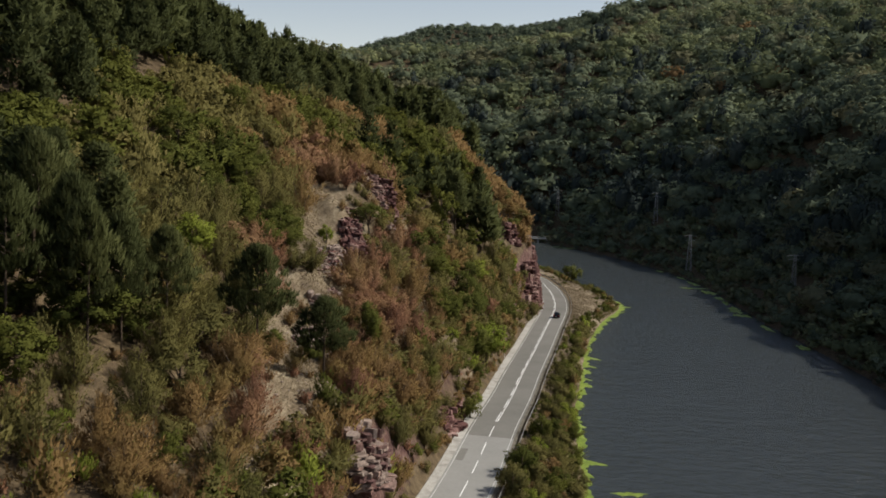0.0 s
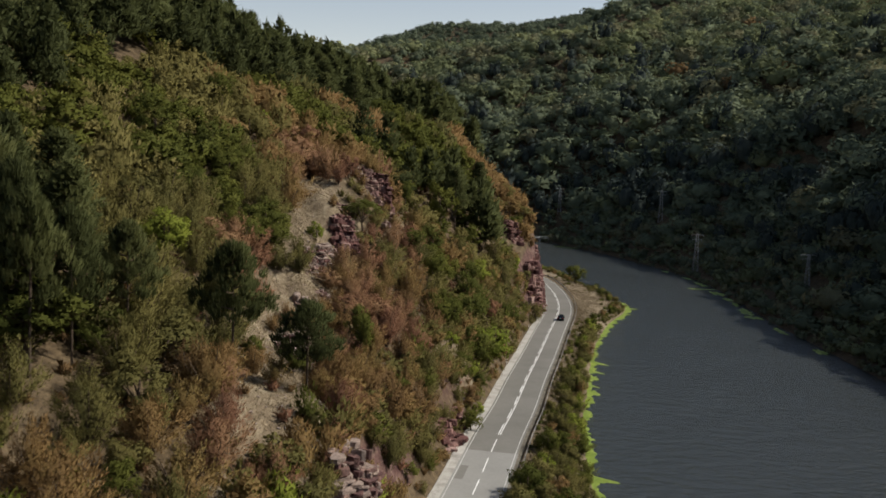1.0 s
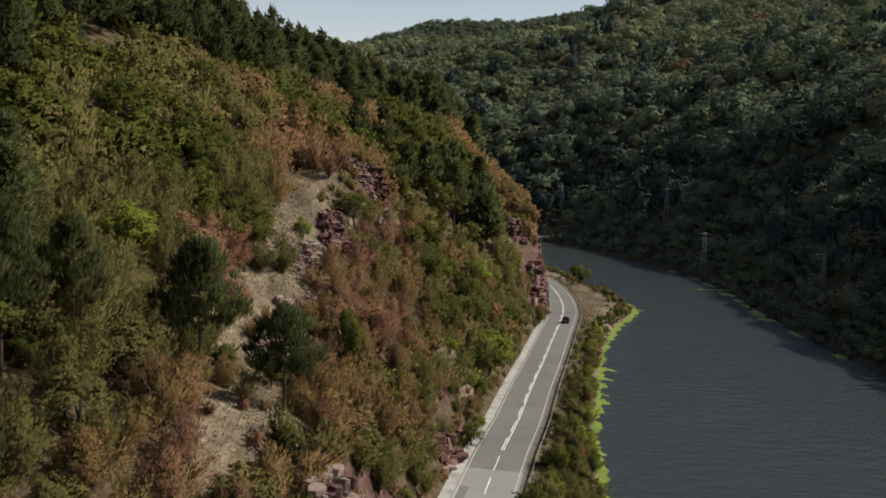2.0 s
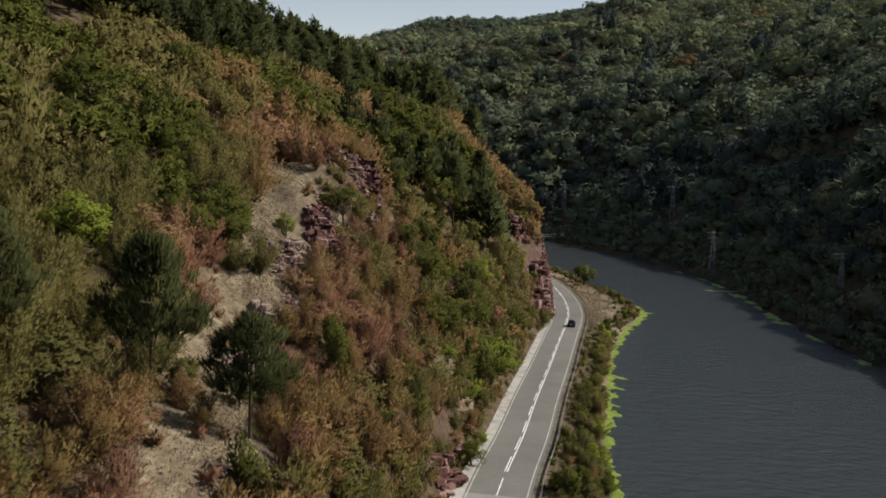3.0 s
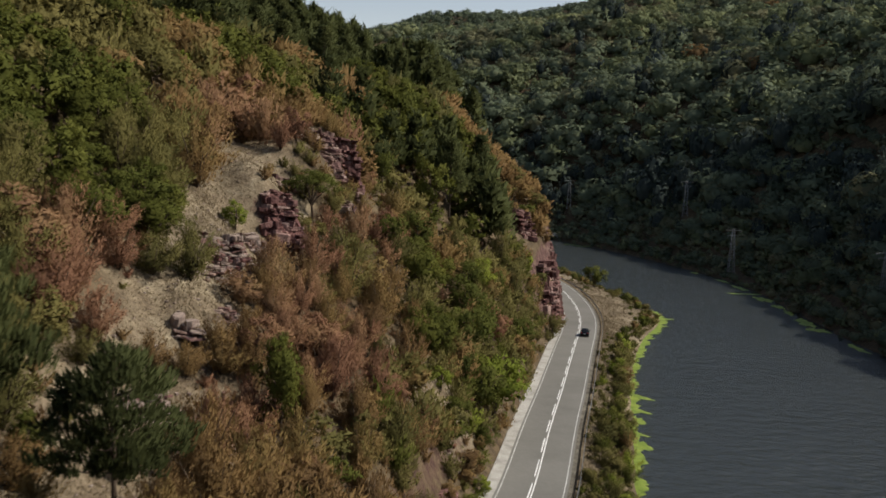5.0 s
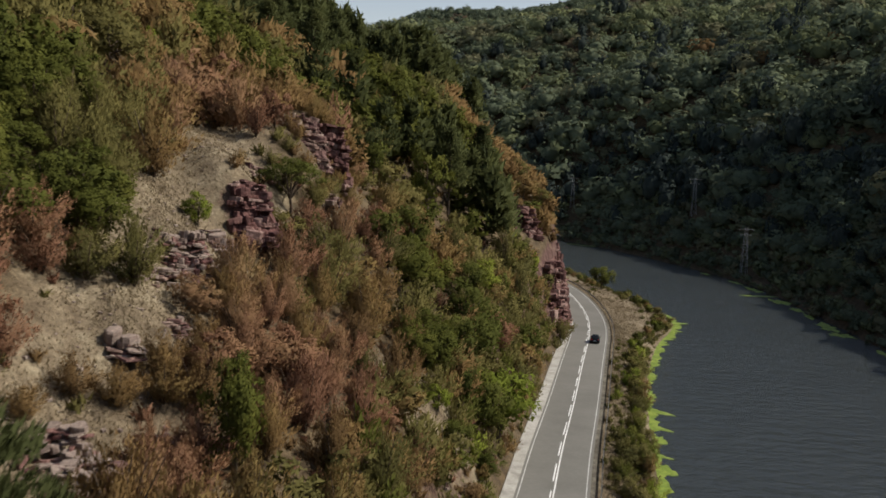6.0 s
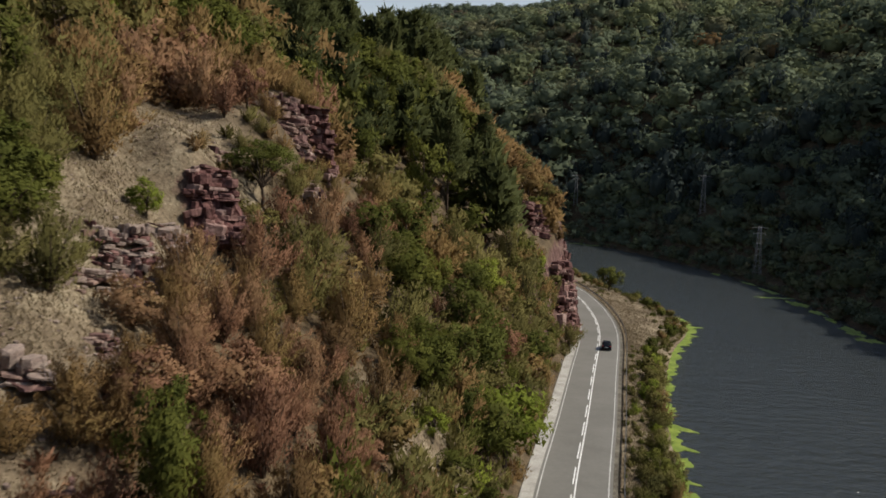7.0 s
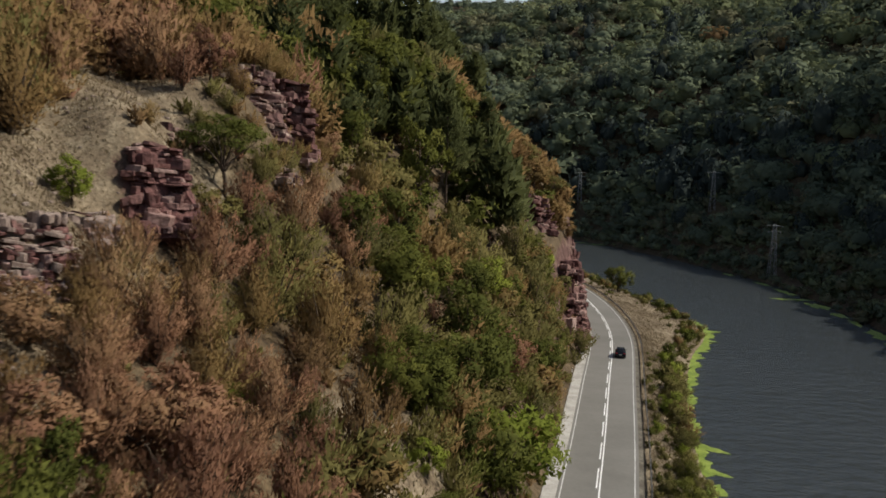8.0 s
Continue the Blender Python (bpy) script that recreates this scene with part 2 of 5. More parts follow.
def rolling(x, y, size, octaves=4, gain=0.5, first=0):
    """Smooth pseudo-random relief between about -1 and 1."""
    total, amp = 0.0, 1.0
    for o in range(octaves):
        for j in range(3):
            a, p, k = WAVES[(first + o * 3 + j) % 24]
            f = math.tau / size * 2 ** o * k
            total = total + amp / 3 * np.sin(f * (x * math.cos(a) + y * math.sin(a)) + p + 1.3 * np.sin(f * 0.6 * (y * math.cos(a) - x * math.sin(a)) + a))
        amp *= gain
    return total


def step(a, b, v):
    t = np.clip((v - a) / (b - a), 0, 1)
    return t * t * (3 - 2 * t)


# crags: place, way uphill, rise and half width
CRAGS = ((-13.6, 200.8, -0.6, 0.8, 6.2, 5.5), (-17.8, 169.8, -0.6, 0.8, 4.0, 4.2), (-20.0, 156.5, -0.6, 0.8, 2.2, 4.0), (-18.9, 140.0, -0.5, 0.87, 1.0, 2.0))
# swells and hollows of the slope: place, half widths, rise
SWELLS = ((-19, 131, 10, 11, -4.8), (-17.5, 190, 7.5, 12, 7.2), (-21, 173, 5, 5, 1.8), (-13.5, 104, 6, 6, 3.0))


def height(x, y):
    """The ground's height above the river at the places x, y (arrays)."""
    x, y = np.asarray(x, float), np.asarray(y, float)
    shape = x.shape
    x, y = x.ravel(), y.ravel()
    road, north = side(ROAD, x, y)
    left, _ = side(SHORE_L, x, y)
    right, _ = side(SHORE_R, x, y)
    d = np.maximum(road - 5.2, 0)
    # the hill above the road: a cut, then a slope that flattens
    cut = np.interp(north, [0, 80, 112, 145, 180, 215, 250, 285, 330, 400], [8, 9.5, 9.5, 6.5, 6, 7, 10, 19, 20, 10])
    rise = np.interp(north, [0, 80, 112, 145, 180, 250, 300, 340, 400], [0.5, 0.5, 0.5, 0.7, 0.78, 0.84, 0.90, 0.86, 0.7])
    foot = np.interp(north, [80, 110, 128, 240, 280, 335, 380], [5.5, 5.5, 7.5, 7.5, 3.6, 3.6, 7.5])
    knee = np.interp(north, [200, 250, 290, 400], [55, 46, 33, 33])
    hill = cut * step(0.2, foot, d) + rise * np.minimum(d, knee) + np.interp(north, [200, 280], [0.5, 0.4]) * np.clip(d - knee, 0, 200) + 0.3 * np.clip(d - 255, 0, 500)
    for cx, cy, gx, gy, rise_of, half in CRAGS:
        u, v = (x - cx) * gx + (y - cy) * gy, (x - cx) * gy - (y - cy) * gx
        hill += rise_of * step(-1.8, 1.8, u) * np.exp(-(v / half) ** 2) * np.exp(-np.clip(u - 3, 0, 99) / 13)
    for cx, cy, hx, hy, rise_of in SWELLS:
        hill += rise_of * np.exp(-((x - cx) / hx) ** 2 - ((y - cy) / hy) ** 2) * step(0.5, 6, d)
    hill += step(2, 12, d) * (1.0 * rolling(x, y, 34, 4) + np.clip(d / 60, 0, 4) * 4 * rolling(x, y, 140, 2, first=7))
    # the verge between road and river
    a, b = np.maximum(-road - 5.0, 0), np.maximum(left, 0)
    verge = 3.0 * (b / np.maximum(a + b, 0.01)) ** 0.75 + 0.25 * step(0, 4, a) * step(0, 4, b) * rolling(x, y, 12, 3)
    z = np.where(road > 0, 3.0 + hill, verge)
    z = np.where(left > 0, z, -np.minimum(2.2, 0.35 * -left))
    # the far bank and its hills
    e = np.maximum(-right, 0)
    far = 1.6 * step(0, 3, e) + 0.86 * np.clip(e - 4, 0, 34) + 1.14 * np.clip(e - 38, 0, 34) + 0.46 * np.clip(e - 72, 0, 38) + 0.5 * np.clip(e - 110, 0, 90) + np.interp(x, [-50, 0, 45, 200], [0.0, 0.05, 0.13, 0.31]) * np.clip(e - 200, 0, 260)
    far += np.clip(e / 90, 0, 1) * 8 * rolling(x, y, 170, 3, first=3)
    # the last ridge on the skyline
    crest = np.interp(x, [-1500, -500, -220, -137, -80, -50, -2, 33, 94, 147, 252, 310, 800, 2000], [70, 84, 148, 174, 194, 208, 216, 217, 216, 227, 250, 266, 360, 405])
    crest = crest + 3 * rolling(x, y, 90, 2, first=9)
    far = far + (crest - far) * step(960, 1240, y + 0.25 * np.clip(-x, 0, 2000)) * np.clip(e / 150, 0, 1)
    far = far - 0.06 * np.clip(y - 1270, 0, 3000)
    z = np.where(right < 0, far, z)
    return z.reshape(shape)


def add_mesh(name, verts, faces, mat, smooth=True, normals=None):
    me = bpy.data.meshes.new(name)
    verts, faces = np.asarray(verts, np.float32), np.asarray(faces, np.int32)
    k = faces.shape[1]
    me.vertices.add(len(verts))
    me.vertices.foreach_set("co", verts.ravel())
    me.loops.add(faces.size)
    me.loops.foreach_set("vertex_index", faces.ravel())
    me.polygons.add(len(faces))
    me.polygons.foreach_set("loop_start", np.arange(0, faces.size, k, dtype=np.int32))
    me.polygons.foreach_set("loop_total", np.full(len(faces), k, dtype=np.int32))
    me.polygons.foreach_set("use_smooth", np.full(len(faces), smooth, dtype=bool))
    me.update(calc_edges=True)
    if normals is not None:                              # leaves are shaded as one soft crown
        me.attributes.new("custom_normal", "FLOAT_VECTOR", "POINT").data.foreach_set("vector", np.asarray(normals, np.float32).ravel())
    me.materials.append(mat)
    return me


def grid_faces(nu, nv):
    i = np.arange(nu * nv).reshape(nu, nv)
    return np.stack([i[:-1, :-1], i[1:, :-1], i[1:, 1:], i[:-1, 1:]], -1).reshape(-1, 4)


def spread(*parts):
    return np.unique(np.concatenate([np.arange(a, b, s) for a, b, s in parts]))


BARE = [(-25, 180), (-25, 165), (-22, 150), (-21, 136), (-22, 128), (-21, 124), (-16, 113), (-20, 107), (-15, 95), (-15, 83), (-15, 112), (-22, 182), (-23, 166), (-22, 142),
        (2, 168), (-24, 164), (-25, 182), (-24, 186), (-19, 178), (-20, 163), (-18, 140), (-15, 126),
        (-23, 172), (-22, 157), (-21.5, 143), (-19.5, 150), (-19, 143), (-19, 132), (-18, 120), (-17, 116), (-20, 158), (-22, 176),
        (-20, 127), (-16, 126), (-17, 122), (-18, 135), (-19, 130), (-14, 125), (-24, 169), (-27, 168),
        (-21.3, 149.3), (-18.3, 147), (-16.6, 145), (-22, 154), (-24, 158), (-24, 161.8), (-20.2, 155.5), (-18.6, 159), (0.2, 162.3), (-13, 104.8), (-15.5, 108.5), (-17, 104.2), (-15.5, 101.5), (-15, 98.5), (-18.2, 129.4), (-17.7, 123.2), (-16.9, 127.8)]


def build_ground():
    xs = spread((-3000, -700, 230), (-700, -240, 40), (-240, -90, 6), (-90, -24, 1.6), (-24, 24, 0.8), (24, 112, 1.6), (112, 260, 5), (260, 700, 16), (700, 3001, 200))
    ys = spread((-1500, -100, 200), (-100, 40, 10), (40, 76, 1.6), (76, 172, 0.8), (172, 340, 1.6), (340, 660, 6), (660, 1200, 16), (1200, 2400, 50), (2400, 4301, 300))
    gx, gy = np.meshgrid(xs, ys, indexing="ij")
    v = np.stack([gx, gy, height(gx, gy)], -1).reshape(-1, 3)
    me = add_mesh("ground", v, grid_faces(len(xs), len(ys)), GROUND)
    # leaf litter lies where the woods are closed
    off, bank = side(ROAD, gx, gy)[0], side(SHORE_R, gx, gy)[0]
    open_ = np.min(np.hypot(gx.reshape(-1, 1) - np.array(BARE)[:, 0], gy.reshape(-1, 1) - np.array(BARE)[:, 1]), 1)
    fac = np.where(bank < 1, 1.0, np.where(off > 5, step(3.0, 6.5, open_) * 0.85, np.where(gy.ravel() > 195, 0.12, 0.4)))
    me.attributes.new("litter", "FLOAT", "POINT").data.foreach_set("value", fac.astype(np.float32))
    ob = new("ground", me)
    tagged(ob, "steep dry grassy hillsides and river banks", "ground", kind="structure")


def offset_line(line, off):
    t = np.gradient(line, axis=0)
    t /= np.linalg.norm(t, axis=1)[:, None]
    return line + np.stack([-t[:, 1], t[:, 0]], -1) * off


def ribbon(name, line, a, b, z0, z1, mat, lines=None):
    """A strip along a line from offset a to offset b (left positive), from height z0 up to z1, closed on its sides."""
    A, B = offset_line(line, a), offset_line(line, b)
    n = len(line)
    col = lambda p, z: np.column_stack([p, np.full(n, z)])
    v = np.stack([col(A, z0), col(A, z1), col(B, z1), col(B, z0)], 1).reshape(-1, 3)
    return add_mesh(name, v, grid_faces(n, 4), mat, False)


def fine(line, lo, hi, spacing=1.0):
    """The stretch of a line between two heights on the map, at an even spacing, before it turns west for good."""
    seg = np.linalg.norm(np.diff(line, axis=0), axis=1)
    s = np.concatenate([[0], np.cumsum(seg)])
    i0, i1 = np.abs(line[:, 1] - lo).argmin(), np.abs(line[:, 1] - hi).argmin()
    u = np.arange(s[i0], s[i1], spacing)
    return np.column_stack([np.interp(u, s, line[:, 0]), np.interp(u, s, line[:, 1])])


build_ground()
river = new("river", add_mesh("river", [(-3000, -1500, 0), (3000, -1500, 0), (3000, 1500, 0), (-3000, 1500, 0)], [(0, 1, 2, 3)], WATER))
tagged(river, "dark slow river with small ripples", "river", kind="structure")

NEAR_ROAD = fine(ROAD, -60, 420, 0.5)          # one row for every half metre
def stretch(lo, hi):
    return NEAR_ROAD[int(lo * 2):int(hi * 2) + 1]


END = len(NEAR_ROAD) / 2 - 1
road = tagged(new("road", ribbon("road", stretch(204.6, END), -3.95, 3.85, 2.6, 3.10, ASPHALT)), "grey two lane asphalt road along the river", "road", kind="structure")
tagged(new("road", ribbon("road", stretch(0, 204.6), -3.95, 3.85, 2.6, 3.10, ASPHALT_PALE)), "newer paler grey asphalt road", "road", kind="structure")
tagged(new("pavement", ribbon("pavement", NEAR_ROAD, 3.85, 5.0, 2.6, 3.16, CONCRETE)), "pale concrete gutter beside the road", "gutter", kind="structure")
tagged(new("trim", ribbon("kerb", NEAR_ROAD, 5.0, 5.2, 2.6, 3.3, CONCRETE)), "low concrete kerb at the foot of the slope", "kerb", kind="structure")
tagged(new("trim", ribbon("shoulder", NEAR_ROAD, -4.45, -3.95, 2.6, 3.06, SOIL)), "dirty gravel shoulder under the guard rail", "shoulder", kind="structure")
MARKS = "road markings"
for off in (-3.55, 3.5):
    tagged(new("trim", ribbon("edge_line", NEAR_ROAD, off - 0.06, off + 0.06, 3.05, 3.112, WORN_PAINT)), "worn white painted edge line", "road marking", MARKS, "structure")
tagged(new("trim", ribbon("centre_line", stretch(213, END), -0.24, -0.09, 3.05, 3.112, PAINT)), "solid white centre line", "road marking", MARKS, "structure")
for k in range(-18, 24):
    lo = 178.3 + 8.78 * k
    c = 0.15 if lo > 206 else 0.0
    if lo > 2 and lo + 5.9 < END:
        tagged(new("trim", ribbon("dash", stretch(lo, lo + 5.9), c - 0.075, c + 0.075, 3.05, 3.112, PAINT)), "white painted centre dash", "road marking", MARKS, "structure")
for lo, hi, a, b in ((192.4, 197.7, 2.2, 3.3), (262.8, 267.8, 2.0, 3.0)):
    tagged(new("trim", ribbon("patch", stretch(lo, hi), a, b, 3.05, 3.106, ASPHALT)), "rectangular repair patch in the asphalt", "road patch", kind="structure")


PYLONS = ((66, 545, 15.5), (106, 462, 16.0), (104.5, 388, 17.0), (112, 290, 11.0))      # east, north, height


def off_pylons(p):
    """True where a place is clear of the strips cut round the pylons."""
    return np.all([(np.abs(p[:, 0] - x) > 3.2) | (p[:, 1] > y + 4) | (p[:, 1] < y - 16) for x, y, _ in PYLONS], axis=0)


# ---- plants ----
def unit(n, rng):
    v = rng.normal(size=(n, 3))
    return v / np.linalg.norm(v, axis=1)[:, None]


def leaf_tris(centres, normals, axes, size, rng, aspect=0.6):
    """Little three-cornered leaves, twigs or tufts, long along their axes."""
    n = len(centres)
    t = axes / np.maximum(np.linalg.norm(axes, axis=1), 1e-5)[:, None]
    b = np.cross(normals, t)
    b /= np.maximum(np.linalg.norm(b, axis=1), 1e-5)[:, None]
    s = (size * rng.uniform(0.55, 1.35, n))[:, None]
    v = np.stack([centres - t * s * 0.5 - b * s * 0.45 * aspect, centres + t * s * 0.6, centres - t * s * 0.3 + b * s * 0.55 * aspect], 1)
    return v.reshape(-1, 3)


def crown_points(kind, n, rng):
    """Places, facing and long axes of n leaves in a crown one unit high and about one unit wide."""
    if kind == "broom":                                  # many upright stems from one foot
        m = 40
        a, lean = rng.uniform(0, math.tau, m), 0.56 * rng.uniform(0.0, 1.0, m) ** 0.75
        top = np.stack([np.cos(a) * lean, np.sin(a) * lean, rng.uniform(0.55, 1.0, m) * (1 - 0.9 * lean ** 2)], -1)
        k = rng.integers(0, m, n)
        u = rng.uniform(0.12, 1.0, n) ** 0.7
        wide = 0.07 * (1.15 - 0.75 * u)
        c = top[k] * np.stack([u ** 1.1, u ** 1.1, u], -1) + rng.normal(size=(n, 3)) * wide[:, None] * np.array([1, 1, 0.7])
        axes = top[k] + np.array([0, 0, 0.25]) + rng.normal(size=(n, 3)) * 0.32
        nor = unit(n, rng) * 0.6 + c * np.array([2.0, 2.0, 0.0]) + np.array([0, 0, 0.35])
    elif kind == "round":                                # lobes of many sizes on a dome
        m = 34
        lob = unit(m, rng) * np.array([0.42, 0.42, 0.38]) * rng.uniform(0.3, 1.08, (m, 1)) ** 0.7 + np.array([0, 0, 0.56])
        rad = rng.uniform(0.045, 0.155, m)
        share = rad ** 2 / np.sum(rad ** 2)
        k = rng.choice(m, n, p=share)
        o = unit(n, rng)
        o[:, 2] = np.where(rng.random(n) < 0.5, np.abs(o[:, 2]), o[:, 2])
        c = lob[k] + o * (rad[k] * rng.uniform(0.55, 1.15, n))[:, None]
        axes = unit(n, rng) + o * 0.4
        nor = o * 0.7 + (c - np.array([0, 0, 0.5])) * 1.2 + unit(n, rng) * 0.5
    elif kind == "dome":                                 # a full crown seen from afar: many lobes, open below
        m = 15
        lob = unit(m, rng)
        lob[:, 2] = np.abs(lob[:, 2]) * 1.1 - 0.25
        lob = lob * np.array([0.34, 0.34, 0.3]) * rng.uniform(0.7, 1.08, (m, 1)) + np.array([0, 0, 0.52])
        rad = rng.uniform(0.12, 0.22, m)
        k = rng.choice(m, n * 4, p=rad ** 2 / np.sum(rad ** 2))
        o = unit(n * 4, rng)
        c = lob[k] + o * rad[k][:, None]
        inside = (np.linalg.norm(c[:, None] - lob[None], axis=2) < rad * 0.93).any(1) | (o[:, 2] < -0.55)
        keep = np.nonzero(~inside)[0][:n]
        keep = np.resize(keep, n)
        c, o = c[keep] + rng.normal(size=(n, 3)) * 0.012, o[keep]
        nor = o + unit(n, rng) * 0.16
        axes = np.cross(nor, unit(n, rng))
    elif kind == "parasol":                              # an old pine: a broad crown of upturned tufts on long limbs
        m = 150
        h = np.sort(rng.uniform(0.0, 1.0, m))
        full = 0.5 * np.where(h < 0.14, 0.55 + 0.45 * h / 0.14, np.clip((1 - h) / 0.86, 0, 1) ** 0.62) + 0.03
        a = np.arange(m) * 2.4 + rng.uniform(-0.6, 0.6, m)
        reach = full * rng.uniform(0.15, 1.15, m) ** 0.6
        pad = rng.uniform(0.05, 0.105, m)
        k = rng.choice(m, n, p=pad ** 2 / np.sum(pad ** 2))
        o = unit(n, rng) * (rng.uniform(0.0, 1.0, n) ** 0.5 * pad[k])[:, None]
        c = np.stack([np.cos(a[k]) * reach[k], np.sin(a[k]) * reach[k], h[k] * 0.92 + 0.12 * reach[k]], -1) + o * np.array([1.0, 1.0, 0.8])
        axes = np.stack([np.cos(a[k]), np.sin(a[k]), np.full(n, 1.6)], -1) + o * 6 + rng.normal(size=(n, 3)) * 0.4
        nor = unit(n, rng) * 0.8 + np.array([0, 0, 0.5]) + o * 7
    elif kind == "umbrella":                             # flat sprays of leaves on a few forked limbs
        m = 26
        a, r = np.arange(m) * 2.4, 0.5 * np.sqrt((np.arange(m) + 0.5) / m)
        lob = np.stack([np.cos(a) * r, np.sin(a) * r, 0.86 - 0.9 * r ** 2 + rng.normal(size=m) * 0.05], -1)
        k = rng.integers(0, m, n)
        o = unit(n, rng) * rng.uniform(0.2, 1.0, (n, 1)) ** 0.5
        c = lob[k] + o * np.array([0.13, 0.13, 0.055])
        axes = unit(n, rng) + o * 0.5
        nor = o * 0.8 + np.array([0, 0, 0.9]) + unit(n, rng) * 0.5
    else:                                                # pine: tiers of upturned tufts round a stem
        m = 60
        h = np.sort(rng.uniform(0.0, 0.97, m))
        reach = 0.43 * (1 - h ** 1.3) ** 0.9 * rng.uniform(0.5, 1.1, m) + 0.03
        a = np.arange(m) * 2.4 + rng.uniform(-0.5, 0.5, m)
        k = rng.integers(0, m, n)
        u = rng.uniform(0.2, 1.0, n) ** 0.6
        r = reach[k] * u
        z = h[k] + 0.07 * u ** 2 + rng.normal(size=n) * 0.02
        c = np.stack([np.cos(a[k]) * r, np.sin(a[k]) * r, z], -1) + rng.normal(size=(n, 3)) * np.array([0.04, 0.04, 0.014])
        axes = np.stack([np.cos(a[k]), np.sin(a[k]), np.full(n, 0.7)], -1) + rng.normal(size=(n, 3)) * 0.6
        nor = unit(n, rng) * 0.7 + np.array([0, 0, 0.7]) + c * np.array([1.2, 1.2, 0])
    nor /= np.linalg.norm(nor, axis=1)[:, None]
    return c, nor, axes


def tube(path, radii, sides=6):
    """Vertices and faces of a tapered limb along a path."""
    path = np.asarray(path, float)
    d = np.gradient(path, axis=0)
    d /= np.linalg.norm(d, axis=1)[:, None]
    ref = np.where(np.abs(d[:, 2:3]) > 0.9, [[1.0, 0, 0]], [[0, 0, 1.0]])
    u = np.cross(d, ref)
    u /= np.linalg.norm(u, axis=1)[:, None]
    w = np.cross(d, u)
    a = np.arange(sides) * math.tau / sides
    v = path[:, None] + (u[:, None] * np.cos(a)[:, None] + w[:, None] * np.sin(a)[:, None]) * np.asarray(radii)[:, None, None]
    i = np.arange(len(path) * sides).reshape(len(path), sides)
    j = np.roll(i, -1, 1)
    f = np.stack([i[:-1], j[:-1], j[1:], i[1:]], -1).reshape(-1, 4)
    return v.reshape(-1, 3), f


def joined(pieces):
    vs, fs, k = [], [], 0
    for v, f in pieces:
        vs.append(v)
        fs.append(np.asarray(f) + k)
        k += len(v)
    return np.concatenate(vs), np.concatenate(fs)


def woody(kind, rng):
    """Trunk and limbs for a plant one unit high."""
    out = []
    if kind == "broom":
        for _ in range(7):
            a, l = rng.uniform(0, math.tau), rng.uniform(0.08, 0.4)
            u = np.linspace(0, 1, 4)[:, None]
            end = np.array([math.cos(a) * l, math.sin(a) * l, rng.uniform(0.5, 0.85)])
            out.append(tube(u ** np.array([1.2, 1.2, 1.0]) * end, np.array([0.016, 0.012, 0.008, 0.003]), 4))
    elif kind == "umbrella":
        out.append(tube([(0, 0, -0.05), (0.01, 0.0, 0.15), (-0.01, 0.01, 0.3)], [0.03, 0.024, 0.02]))
        for i in range(9):
            a, l = i * 2.4, rng.uniform(0.15, 0.42)
            u = np.linspace(0, 1, 5)[:, None]
            end = np.array([math.cos(a) * l, math.sin(a) * l, 0.52 - 0.7 * l * l])
            out.append(tube(np.array([-0.01, 0.01, 0.28]) + u ** np.array([1.2, 1.2, 0.85]) * end, [0.016, 0.012, 0.009, 0.006, 0.003], 4))
    elif kind in ("round", "dome"):
        bend = rng.uniform(-0.05, 0.05, 2)
        out.append(tube([(0, 0, -0.04), (bend[0] * 0.4, bend[1] * 0.4, 0.2), (bend[0], bend[1], 0.42), (bend[0] * 1.5, bend[1] * 1.5, 0.7)], [0.036, 0.026, 0.02, 0.006]))
        for _ in range(6):
            a, l, z = rng.uniform(0, math.tau), rng.uniform(0.18, 0.34), rng.uniform(0.24, 0.45)
            u = np.linspace(0, 1, 4)[:, None]
            end = np.array([math.cos(a) * l, math.sin(a) * l, rng.uniform(0.15, 0.35)])
            out.append(tube(np.array([bend[0] * z * 2, bend[1] * z * 2, z]) + u ** np.array([0.9, 0.9, 1.3]) * end, [0.016, 0.012, 0.008, 0.003], 4))
    else:
        lean = rng.uniform(-0.03, 0.03, 2)
        out.append(tube([(0, 0, -0.05), (lean[0] * 0.3, lean[1] * 0.3, 0.3), (lean[0] * 0.7, lean[1] * 0.7, 0.65), (lean[0], lean[1], 0.98)], [0.021, 0.017, 0.011, 0.003]))
        for i in range(14):
            a, z = i * 2.4, (0.38 if kind == "parasol" else 0.34) + 0.04 * i
            l = 0.3 * (1 - ((z - 0.3) / 0.7) ** 1.5)
            out.append(tube([(0, 0, z), (math.cos(a) * l * 0.5, math.sin(a) * l * 0.5, z + 0.015), (math.cos(a) * l, math.sin(a) * l, z + 0.05)], [0.007, 0.005, 0.002], 4))
    return joined(out)


